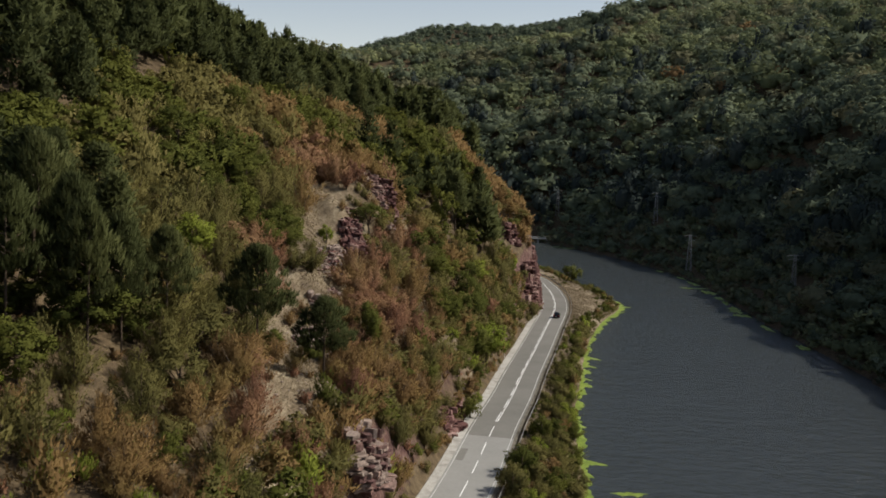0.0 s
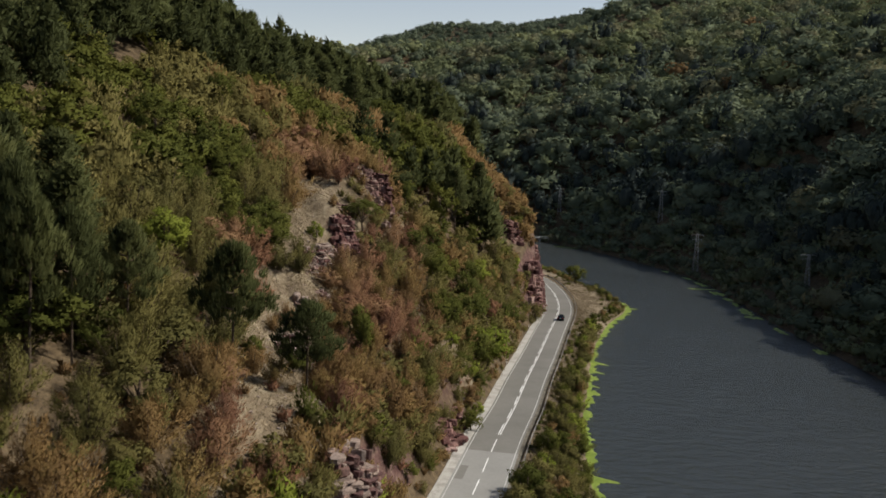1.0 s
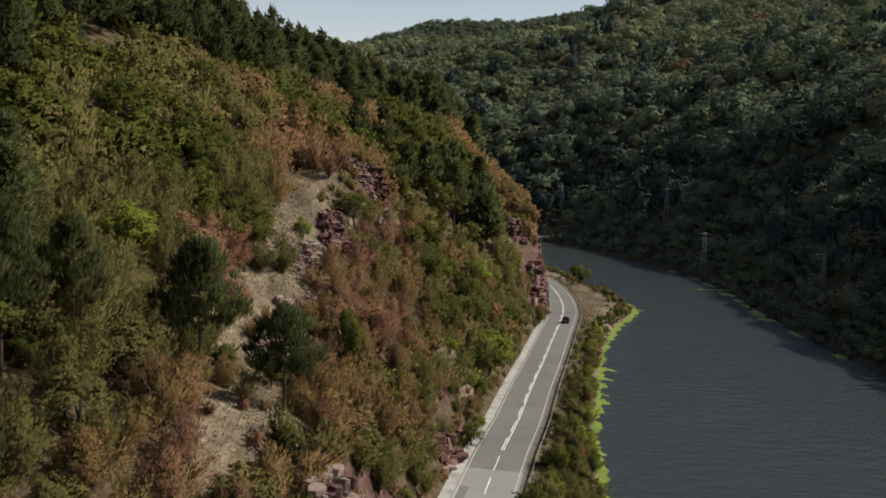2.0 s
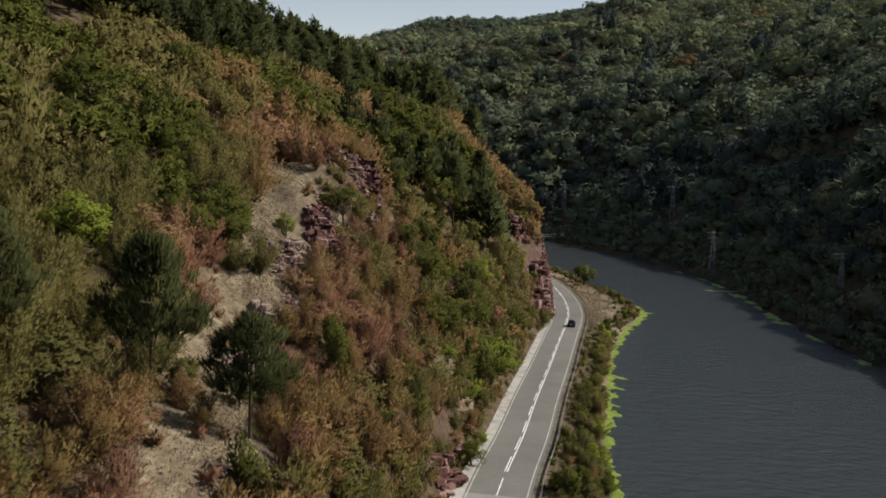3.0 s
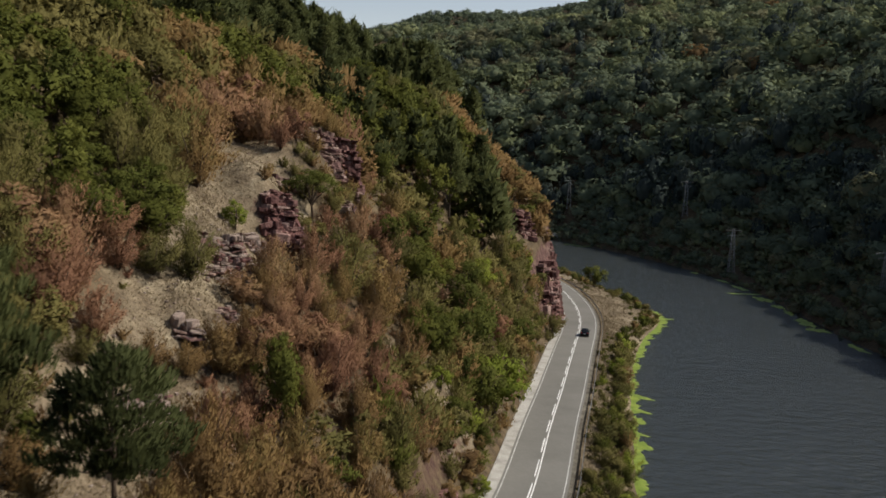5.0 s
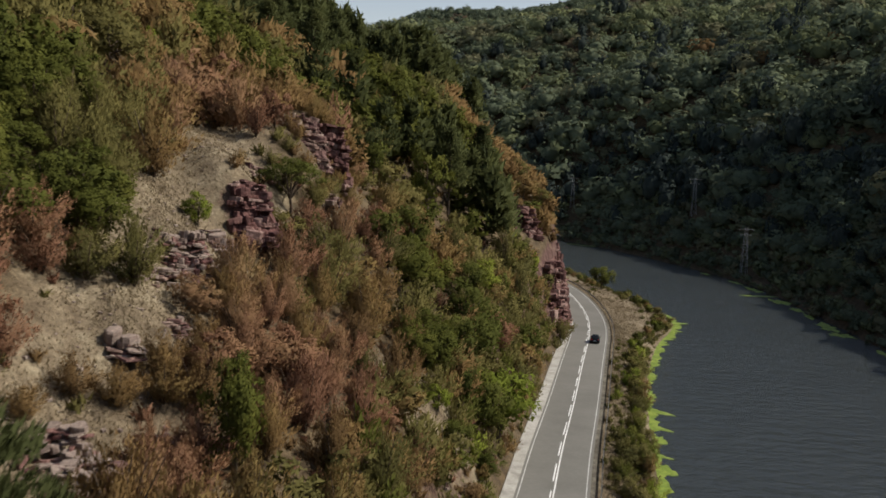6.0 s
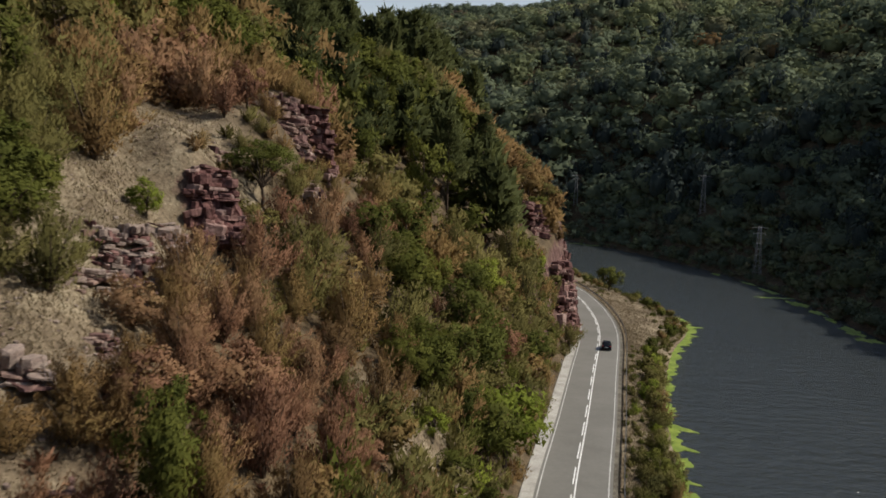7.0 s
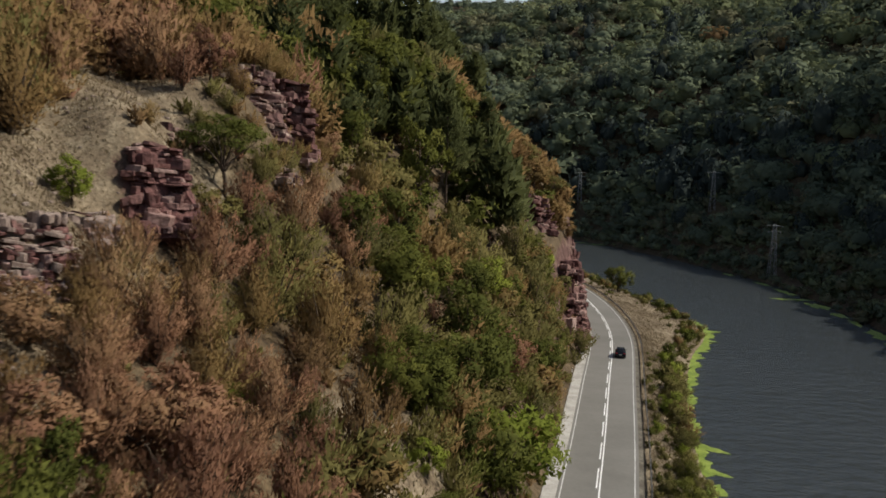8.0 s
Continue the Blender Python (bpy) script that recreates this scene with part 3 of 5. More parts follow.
def template(kind, n, leaf, seed):
    """(leaf vertices and normals, wood vertices and faces) of a plant one unit high."""
    rng = np.random.default_rng(seed)
    c, nor, axes = crown_points(kind, n, rng)
    if kind in ("pine", "parasol"):
        c = c * np.array([1, 1, 0.66 if kind == "pine" else 0.6]) + np.array([0, 0, 0.34 if kind == "pine" else 0.4])
    leaves = leaf_tris(c, nor, axes, leaf, rng, {"broom": 0.34, "round": 0.62, "pine": 0.4, "parasol": 0.3, "dome": 0.8, "umbrella": 0.6}[kind])
    nor = np.repeat(nor, 3, 0)
    c = np.repeat(c, 3, 0)
    if kind == "dome":                                   # the inner leaves, so thick that they close
        nu, nv = 5, 7
        th, ph = np.meshgrid(np.linspace(0.12, 2.6, nu), np.arange(nv + 1) * math.tau / nv, indexing="ij")
        r = 0.27 * (1 + 0.1 * np.sin(3 * ph + seed) * np.sin(th))
        ball = np.stack([np.sin(th) * np.cos(ph) * r, np.sin(th) * np.sin(ph) * r, np.cos(th) * r * 0.9 + 0.5], -1).reshape(-1, 3)
        q = grid_faces(nu, nv + 1)
        ball = ball[np.concatenate([q[:, [0, 1, 2]], q[:, [0, 2, 3]]]).ravel()]
        leaves, c, nor = np.concatenate([leaves, ball]), np.concatenate([c, ball]), np.concatenate([nor, (ball - np.array([0, 0, 0.5])) * 2])
    base, squash, lift, own = {"broom": (0.25, 0.5, 0.25, 0.4), "round": (0.45, 1.0, 0.25, 0.5), "pine": (0.5, 0.4, 0.1, 0.9), "parasol": (0.5, 0.7, 0.1, 0.7),
                               "dome": (0.42, 1.0, 0.15, 1.7), "umbrella": (0.4, 0.8, 0.5, 0.5)}[kind]
    soft = (c - np.array([0, 0, base])) * np.array([1, 1, squash])
    soft = soft / np.maximum(np.linalg.norm(soft, axis=1), 1e-3)[:, None] + np.array([0, 0, lift]) + nor * own
    soft = soft / np.maximum(np.linalg.norm(soft, axis=1), 1e-3)[:, None]
    return leaves, soft, *woody(kind, rng)


FULL = {k: [template(k, n, s, 11 + i) for i in range(5)] for k, n, s in (("broom", 2000, 0.064), ("round", 1900, 0.058), ("pine", 4600, 0.048), ("parasol", 8000, 0.05), ("umbrella", 3000, 0.04))}
LIGHT = {k: [template(k, n, s, 31 + i) for i in range(5)] for k, n, s in (("broom", 950, 0.09), ("round", 900, 0.084), ("pine", 1000, 0.088))}
HALF = {k: [template(k, n, s, 36 + i) for i in range(5)] for k, n, s in (("broom", 560, 0.115), ("round", 600, 0.098), ("pine", 620, 0.1))}
MIDDLE = {k: [template(k, n, s, 41 + i) for i in range(5)] for k, n, s in (("broom", 230, 0.22), ("round", 280, 0.16), ("pine", 240, 0.17), ("dome", 270, 0.088))}
FAR = {k: [template(k, n, s, 51 + i) for i in range(6)] for k, n, s in (("broom", 80, 0.34), ("round", 110, 0.21), ("pine", 100, 0.22), ("dome", 96, 0.13))}
SPARSE = {k: [template(k, n, s, 61 + i) for i in range(4)] for k, n, s in (("round", 30, 0.4), ("dome", 14, 0.3))}
FINE = {k: [template(k, n, s, 71 + i) for i in range(3)] for k, n, s in (("broom", 3900, 0.05), ("round", 3600, 0.046))}
MESHES = {}


def plant_mesh(shape, look_of, i):
    key = (shape, look_of, i)
    if key not in MESHES:
        v, nv, wv, wf = FULL[shape][i] if i < 5 else FINE[shape][i - 5]
        MESHES[key] = (add_mesh("crown", v, np.arange(len(v)).reshape(-1, 3), LEAVES[look_of], True, nv), MESHES.get((shape, i)) or add_mesh("trunk", wv, wf, BARK))
        MESHES[(shape, i)] = MESHES[key][1]
    return MESHES[key]


WORDS = {"beech": "light green", "oak": "olive green", "spruce": "dark haze-blue", "rust": "rust-brown", "brown": "dry brown", "olive": "olive green", "green": "green", "lime": "bright yellow-green", "pine": "dark green", "forest": "green"}
KIND_NAME = {"umbrella": "tree", "broom": "shrub", "round": "tree", "pine": "pine_tree", "parasol": "pine_tree"}


def plant(shape, look_of, i, x, y, z, wide, tall, turn):
    if shape in FINE and x > -36 and 60 < y < 174:
        i = 5 + i % 3
    crown, trunk = plant_mesh(shape, look_of, i)
    ob = new(KIND_NAME[shape])
    ob.matrix_basis = Matrix.Translation((x, y, z)) @ Matrix.Rotation(turn, 4, "Z") @ Matrix.Diagonal((wide, wide, tall, 1))
    for nm, me in (("trunk", trunk), ("crown", crown)):
        c = new(nm, me)
        c.parent = ob
    what = {"umbrella": "small tree with a flat open crown", "broom": "bushy shrub with many thin stems", "round": "leafy tree with a rounded crown", "pine": "pine with a bare trunk", "parasol": "pine with a long bare trunk"}[shape]
    tagged(ob, WORDS[look_of] + " " + what + " on the slope", KIND_NAME[shape].replace("_", " "), "plants on the slope")
    return ob


def grove(name, label, bank, rows, mat):
    """Many plants as one mesh: rows of shape, x, y, z, width, height, turn."""
    rng = np.random.default_rng(len(rows))
    vs, ns = [], []
    for shape, x, y, z, wide, tall, turn in rows:
        v, n = bank[shape][rng.integers(0, len(bank[shape]))][:2]
        c, s = math.cos(turn), math.sin(turn)
        ns.append(np.stack([n[:, 0] * c - n[:, 1] * s, n[:, 0] * s + n[:, 1] * c, n[:, 2]], -1))
        c, s = c * wide, s * wide
        vs.append(np.stack([v[:, 0] * c - v[:, 1] * s + x, v[:, 0] * s + v[:, 1] * c + y, v[:, 2] * tall + z], -1))
    if vs:
        v = np.concatenate(vs)
        ob = new(name, add_mesh(name, v, np.arange(len(v)).reshape(-1, 3), mat, True, np.concatenate(ns)))
        tagged(ob, label, "woodland", kind="stuff")


def scatter(n, x0, x1, y0, y1, gap, rng):
    """Places in a rectangle, none nearer to another than the gap."""
    cell, taken, out = gap, {}, []
    for x, y in zip(rng.uniform(x0, x1, n), rng.uniform(y0, y1, n)):
        i, j = int(x // cell), int(y // cell)
        if all((x - a) ** 2 + (y - b) ** 2 > gap * gap for di in (-1, 0, 1) for dj in (-1, 0, 1) for a, b in taken.get((i + di, j + dj), ())):
            taken.setdefault((i, j), []).append((x, y))
            out.append((x, y))
    return np.array(out)


ANCHORS = {
    "rust": [(-8, 151), (-14, 178), (-7, 191), (-14, 129), (-15, 155), (-4, 152), (-26, 188), (-11, 148), (-7, 198), (-13, 97), (-16, 88)],
    "brown": [(-3, 206), (-6, 214), (2, 222), (-9, 121), (-19, 107), (-1, 158), (-23, 196), (-29, 182), (-24, 254), (-5, 178), (1, 153), (-42, 203), (-14, 167), (-21, 93), (-26, 74), (20, 285), (14, 292)],
    "olive": [(-1, 212), (6, 228), (-6, 226), (-30, 166), (-30, 119), (-28, 109), (12, 215), (19, 247), (0, 180), (-30, 241), (-41, 182), (-1, 142), (-41, 134), (-52, 181), (11, 209), (-10, 173), (-49, 162),
              (-47, 130), (-44, 194), (-36, 85), (-27, 100), (-12, 285), (-26, 89), (-31, 77), (-18, 78)],
    "green": [(-4, 263), (0, 233), (-55, 167), (6, 173), (-8, 253), (-1, 199), (2, 270), (-10, 239), (-53, 166), (-55, 134), (-36, 154), (-41, 89), (-34, 225), (-39, 78), (-33, 90)],
    "pine": [(-7, 230), (1, 246), (4, 240), (-64, 183), (-25, 292), (-36, 292), (-48, 286), (-80, 187), (-66, 189), (-72, 154), (-49, 109), (-58, 105), (-60, 215), (-55, 240), (-40, 275), (-20, 303), (-75, 120)],
}
# plants that stand out: east, north, width, height
SINGLE = {
    ("round", "green"): [(-32.4, 144.2, 7.9, 8.2), (-39.6, 161.8, 7.0, 8.8), (-43.9, 190.7, 5.8, 8.9), (-45.9, 157.7, 9.2, 8.7), (-9.0, 258.6, 9.0, 12.1),
                         (-4.5, 248.2, 8.9, 10.5), (-0.7, 229.9, 8.1, 12.2), (-10.1, 134.6, 4.4, 8.6), (7.6, 176.4, 7.0, 7.4), (6.4, 187.4, 6.4, 6.4), (15.5, 217.1, 6.8, 6.5), (-20.6, 113.8, 2.9, 3.5),
                         (6.0, 150.8, 4.2, 4.0), (0.0, 170.1, 4.8, 5.8), (5.0, 181.0, 7.0, 7.2), (-0.6, 187.5, 6.3, 7.5), (-35.1, 76.3, 5.9, 6.1), (-22.3, 77.1, 3.7, 4.3)],
    ("round", "green", 2): [(-11.8, 140.0, 3.4, 4.4), (-9.8, 141.4, 2.7, 3.2), (-8.7, 215.9, 4.8, 8.5), (-5.9, 243.2, 6.0, 9.7), (0.3, 190.5, 4.2, 4.9), (-16.5, 118, 3.2, 3.4)],
    ("round", "lime"): [(9.6, 182.0, 10.4, 10.0), (-21.0, 164.8, 3.0, 3.4), (-34.0, 124.6, 7.2, 7.4), (8.5, 212.8, 5.5, 5.5), (2.5, 166.5, 3.3, 2.6), (-8.1, 156.2, 2.2, 1.7), (7.5, 160, 2.6, 2.2), (-37, 88, 3.5, 3.4), (-30, 72, 3, 3)],
    ("round", "olive"): [(-37.3, 185.2, 9.1, 9.4), (-39.2, 130.1, 6.6, 7.4), (-25.6, 118.9, 4.6, 9.4)],
    ("broom", "brown"): [(-26.0, 167.0, 9.1, 8.4), (-20.8, 102.6, 4.4, 4.5), (-7.5, 116.0, 5.8, 6.0), (-1.5, 158.4, 5.8, 7.0), (-2.2, 131.5, 6.6, 7.2),
                         (-4.9, 122.8, 5.8, 6.5), (-16.4, 105.2, 3.8, 3.9), (-4.9, 169.0, 6.3, 7.3), (-18.6, 80.2, 8.4, 5.8),
                         (-22.7, 84.7, 7.0, 5.7), (-9.3, 166.0, 4.2, 5.2), (-12.7, 163.2, 4.1, 4.6), (-0.2, 167.9, 3.0, 3.5), (-4.2, 182.0, 4.3, 5.4), (-5.9, 208.4, 5.7, 6.6), (-13.2, 194.6, 2.2, 2.4), (-16.6, 198.6, 2.0, 2.0), (-11.8, 197.6, 2.6, 3.0), (-17.2, 200.6, 2.8, 3.0), (-15.6, 202.2, 3.0, 3.2), (-18.4, 202.0, 3.4, 3.4), (-17.6, 204.2, 4.0, 4.4), (-14.8, 204.6, 4.2, 4.6), (-20.6, 205.2, 4.0, 4.2)],
    ("broom", "olive"): [(-28.0, 157.9, 8.5, 8.3), (-23.6, 144.6, 6.0, 4.6), (-23.5, 128.7, 3.4, 3.2), (-31.5, 116.9, 5.6, 6.8), (-28.2, 114.5, 4.9, 6.0), (-27.5, 105.4, 4.8, 5.9),
                         (-22.8, 106.3, 3.6, 4.0), (-15.4, 121.5, 3.1, 3.7), (-30.8, 126.7, 5.6, 6.3), (25.5, 251.0, 6.0, 6.0), (14.8, 225.4, 8.0, 9.0), (4.1, 215.0, 6.4, 7.7), (12.8, 235.4, 7.2, 8.7),
                         (-32.4, 81.4, 6.1, 6.3), (-29.6, 67.4, 5.3, 5.9), (-27.5, 92.0, 6.7, 6.9), (-26.4, 81.8, 6.1, 6.8), (-4.2, 157.7, 3.1, 3.8), (6.9, 189.8, 3.2, 3.9), (4.1, 195.3, 4.5, 5.8), (-10.9, 161.7, 3.6, 4.1), (-4.6, 114.5, 5.5, 6.0), (-3.6, 119.6, 5.8, 5.6), (-1.2, 126.6, 5.4, 5.6), (-0.4, 133.5, 4.8, 5.0), (-6.4, 110.5, 4.0, 4.4), (-9.6, 93.0, 4.6, 4.8), (-6.6, 89.0, 4.4, 4.6), (-3.8, 97.0, 3.4, 3.6), (-3.0, 101.0, 3.2, 3.4), (-4.6, 92.4, 3.4, 3.6), (-9.6, 88.0, 4.4, 4.6), (-4.0, 104.0, 3.0, 3.0), (-4.8, 86.0, 3.4, 3.4)],
    ("broom", "rust"): [(-23.2, 229.4, 5.8, 6.0), (-7.1, 143.9, 6.1, 7.2), (-13.2, 148.6, 5.0, 4.8), (-3.4, 147.5, 5.3, 6.2), (-9.3, 182.4, 6.1, 7.2), (-12.8, 168.4, 6.3, 6.6),
                        (-12.8, 126.5, 4.3, 5.0), (-6.2, 149.4, 4.4, 4.5), (-13.4, 151.1, 3.5, 3.9), (-9, 140, 4.5, 5), (-12.1, 154.3, 4.8, 5.2), (-6.2, 155.8, 4.8, 5.4), (-12.2, 134.0, 4.6, 5.0), (-14.6, 131.6, 4.4, 4.4), (-11.6, 160.3, 4.8, 5.6), (-16.4, 163.6, 3.6, 3.8), (-11.6, 144.6, 4.8, 5.4), (-12.9, 178.4, 4.2, 4.6), (-10.0, 172.6, 5.0, 5.6)],
    ("broom", "olive", 2): [(-14.6, 184.0, 3.4, 3.6), (-16.4, 186.4, 3.0, 2.6), (-12.6, 183.0, 3.8, 4.2), (-17.6, 182.6, 2.8, 2.4), (-11.4, 188.6, 3.6, 4.0), (-15.6, 181.2, 3.2, 3.2), (-13.4, 203.2, 3.6, 3.2), (-27.4, 158.6, 6.4, 6.6)],
    ("broom", "brown", 2): [(-13.8, 158.4, 4.4, 4.8), (-15.5, 153.4, 4.0, 4.2), (-8.7, 152.6, 5.0, 5.4), (-1.2, 173.6, 4.6, 5.0), (-14.6, 202.0, 3.0, 2.6), (-16.0, 190.6, 2.8, 2.6), (-14.4, 187.6, 2.6, 2.4), (-16.6, 140.2, 3.8, 3.6), (-15.6, 137.6, 4.6, 4.2), (-17.8, 135.4, 4.2, 3.4), (-20.2, 134.0, 4.0, 3.2), (-14.8, 143.4, 4.2, 4.4), (-13.4, 138.2, 4.6, 4.8), (-8.0, 130.0, 5.0, 5.6), (-14.2, 150.4, 4.4, 4.8), (-4.6, 141.0, 5.2, 5.6), (-8.6, 137.2, 4.6, 5.2), (-3.6, 136.0, 4.6, 5.0), (-15.2, 198.8, 2.6, 2.4), (-13.2, 202.4, 3.2, 3.0), (-16.6, 197.4, 2.4, 2.2),
                            (-17.8, 194.6, 3.0, 2.8), (-10.6, 202.6, 3.4, 3.6), (-15.8, 200.6, 3.0, 2.8), (-21.2, 129.6, 3.2, 2.6), (-19.6, 175.4, 2.6, 2.2), (-9.6, 193.6, 3.6, 4.4), (-12.2, 186.4, 3.6, 4.2)],
    ("round", "pine"): [(-9.5, 218.6, 6.5, 9.6)],
    ("round", "brown"): [(19.0, 278.6, 7.0, 7.4), (24.5, 301, 5, 5.5)],
    ("round", "olive", 2): [(15.0, 273.5, 5.6, 5.6), (23.4, 282.5, 5.5, 5.6), (11.5, 269.5, 5.0, 5.2), (18.5, 286.0, 5.5, 5.5)],
    ("umbrella", "green"): [(-14.6, 178.6, 7.4, 6.8)],
    ("round", "rust"): [(9.8, 198.0, 5.8, 7.6), (-18.5, 189.0, 4.4, 5.4)],
    ("pine", "pine"): [(2.8, 235.8, 8.4, 15.3), (8.9, 259.1, 8.5, 15.0), (-45, 101, 11, 15), (-36, 101, 9, 14)],
    ("parasol", "pine"): [(-13.2, 107.2, 7.8, 10.6), (-21.4, 108.2, 8.4, 14.6), (-32.9, 85.7, 7.4, 16.2), (-31.4, 90.6, 6.6, 14.8), (-29.3, 98.5, 6.8, 12.6), (-41.2, 94.1, 8.2, 16.6),
                          (-39.5, 83.4, 7.8, 15.6), (-36.0, 90.0, 7.0, 16.8)],
    ("pine", "pine", 2): [(-26.5, 270, 9.5, 14), (-31, 264, 8, 10.5), (-35, 273, 9.5, 15), (-28.5, 283, 9, 12.5), (-40, 261, 9.5, 13.5), (-14, 291, 7, 8.5),
                          (-24, 289, 9, 12), (-47, 268, 10, 15), (-38, 283, 10, 14.5), (-33, 255, 8, 11), (-52, 257, 10, 14)],
    ("round", "green", 3): [(-21, 277, 8.5, 9), (-17, 284, 8, 8), (-10.5, 285, 7, 7), (-44, 263, 8, 8), (-29, 276, 7, 7.5), (-57, 262, 8, 9)],
}


ROCKY = [(-12.0, 197.5, 4.0), (-14.8, 194, 3.6), (-10.4, 196.2, 2.6), (-13.0, 188.5, 3.2), (-17.4, 168.6, 3.4), (-20.4, 156.2, 4.0), (-18.8, 136.8, 2.4), (-6.2, 99, 3.0), (4.2, 142, 3.0), (15.4, 259.6, 4.2), (18.6, 262, 4.2), (21.5, 266, 3.5), (19, 257, 3.5), (-2.5, 302, 3.2)]


def on_rock(p):
    return np.any([np.hypot(p[:, 0] - x, p[:, 1] - y) < r for x, y, r in ROCKY], axis=0)


def hill_plants():
    rng = np.random.default_rng(5)
    count = {"shrub": 0, "tree": 0, "pine_tree": 0}
    held = []
    for (shape, look_of, *_), rows in SINGLE.items():
        for i, (x, y, wide, tall) in enumerate(rows):
            spread_of = {"broom": 0.95, "round": 1.1, "pine": 1.2, "parasol": 1.0, "umbrella": 1.0}[shape]
            plant(shape, look_of, i % 5, x, y, float(height(np.array([x]), np.array([y]))[0]) - 0.15, wide * spread_of, tall, rng.uniform(0, 6.28))
            held.append((x, y, wide * (0.26 if shape == "parasol" else 0.38)))
            count[KIND_NAME[shape]] += 1
    held.append((-27.0, 160.5, 4.5))
    held, bare = np.array(held), np.array(BARE, float)
    names = list(ANCHORS)
    p = scatter(24000, -125, 40, 50, 350, 2.5, rng)
    d, north = side(ROAD, p[:, 0], p[:, 1])
    d -= 5.2
    free = np.min(np.hypot(p[:, :1] - held[:, 0], p[:, 1:] - held[:, 1]) - held[:, 2], 1) > 0.6
    open_ = np.min(np.hypot(p[:, :1] - bare[:, 0], p[:, 1:] - bare[:, 1]), 1) + rng.normal(0, 0.6, len(p)) > 3.1
    face = (north > 262) & (north < 345) & (d < 3.6)             # the bare rock face at the bend
    keep = (d > 1.4) & (d < 110) & free & open_ & ~face & ~on_rock(p)
    p, d = p[keep], d[keep]
    z = height(p[:, 0], p[:, 1])
    reach = np.stack([np.min(np.hypot(p[:, :1] - np.array(ANCHORS[k], float)[:, 0], p[:, 1:] - np.array(ANCHORS[k], float)[:, 1]), 1) for k in names], 1)
    reach = reach + rng.gamma(1.5, 3.2, reach.shape)
    kinds = reach.argmin(1)
    rest, half, thin = {}, {}, {}
    order = np.argsort(np.abs(p[:, 1] - 140) * 0.6 + d)
    for (x, y), dd, zz, k in zip(p[order], d[order], z[order], kinds[order]):
        look_of = names[k]
        if look_of == "pine" and rng.random() < 0.35:
            continue
        shape = "pine" if look_of == "pine" else "round" if look_of == "green" or rng.random() < 0.22 else "broom"
        tall = {"pine": rng.uniform(9, 16), "round": rng.uniform(3.6, 6.8), "broom": rng.uniform(3.4, 7.0)}[shape]
        if shape == "pine" and rng.random() < 0.3:
            look_of, shape, tall = rng.choice(["green", "olive"]), "round", rng.uniform(4, 7)
        if dd < 5:
            tall *= 0.7
        elif dd > 26 and shape != "pine":
            tall *= 1.2
        if look_of in ("olive", "brown") and rng.random() < (0.07 if y < 110 else 0.045):
            look_of, tall = "lime", tall * 0.6
        if shape == "round" and look_of != "green":
            zz -= 0.18 * tall
        wide = tall * {"round": rng.uniform(0.95, 1.3), "broom": rng.uniform(0.78, 1.15), "pine": rng.uniform(0.55, 0.8)}[shape]
        turn = rng.uniform(0, 6.28)
        name = KIND_NAME[shape]
        close = 58 < y < 205 and dd < 44
        if close and count[name] < {"shrub": 240, "tree": 150, "pine_tree": 50}[name]:
            count[name] += 1
            plant(shape, look_of, int(rng.integers(0, 5)), x, y, zz - 0.15, wide, tall, turn)
        else:
            if not close and shape == "broom" and rng.random() < 0.6:
                shape, zz, tall = "round", zz - 0.2 * tall, tall * 1.1
            (rest if close else half if y < 235 and dd < 75 else thin).setdefault(look_of, []).append((shape, x, y, zz - 0.15, wide, tall, turn))
    for look_of, rows in rest.items():
        grove("woodland", WORDS[look_of] + " shrubs and small trees covering the slope", LIGHT, rows, LEAVES[look_of])
    for look_of, rows in half.items():
        grove("woodland", WORDS[look_of] + " shrubs and trees higher on the slope", HALF, rows, LEAVES[look_of])
    for look_of, rows in thin.items():
        grove("woodland", WORDS[look_of] + " trees covering the upper slope", MIDDLE, rows, LEAVES[look_of])
    # bushes on the road cut
    q = scatter(9000, -30, 40, 60, 290, 1.6, rng)
    dq = side(ROAD, q[:, 0], q[:, 1])[0] - 5.2
    clear = np.array([(2, 142), (3.6, 150), (3, 165), (0.5, 162.5), (10.6, 194.5), (10.2, 197.5)], float)
    far_off = np.min(np.hypot(q[:, :1] - clear[:, 0], q[:, 1:] - clear[:, 1]), 1)
    q = q[(q[:, 1] < 258) & (dq > 0.35) & (dq < 8.5) & (far_off > 2.6) & ~on_rock(q)]
    cuts = {}
    for (x, y), zz in zip(q, height(q[:, 0], q[:, 1])):
        tall, look_of = rng.uniform(2.8, 5.4) * (0.58 if side(ROAD, [x], [y])[0][0] < 6.4 else 0.65 if side(ROAD, [x], [y])[0][0] < 7.4 else 1.0), str(rng.choice(["olive", "green", "brown", "lime"], p=[0.44, 0.22, 0.32, 0.02]))
        cuts.setdefault(look_of, []).append(("broom" if rng.random() < 0.6 else "round", x, y, zz - 0.4, tall * rng.uniform(0.9, 1.3), tall, rng.uniform(0, 6.28)))
    for look_of, rows in cuts.items():
        grove("undergrowth", WORDS[look_of] + " bushes on the road cut", HALF, rows, LEAVES[look_of])
    # low scrub between the shrubs
    q = scatter(9000, -60, 36, 60, 320, 1.7, rng)
    dq, north = side(ROAD, q[:, 0], q[:, 1])
    far_off = np.min(np.hypot(q[:, :1] - bare[:, 0], q[:, 1:] - bare[:, 1]), 1)
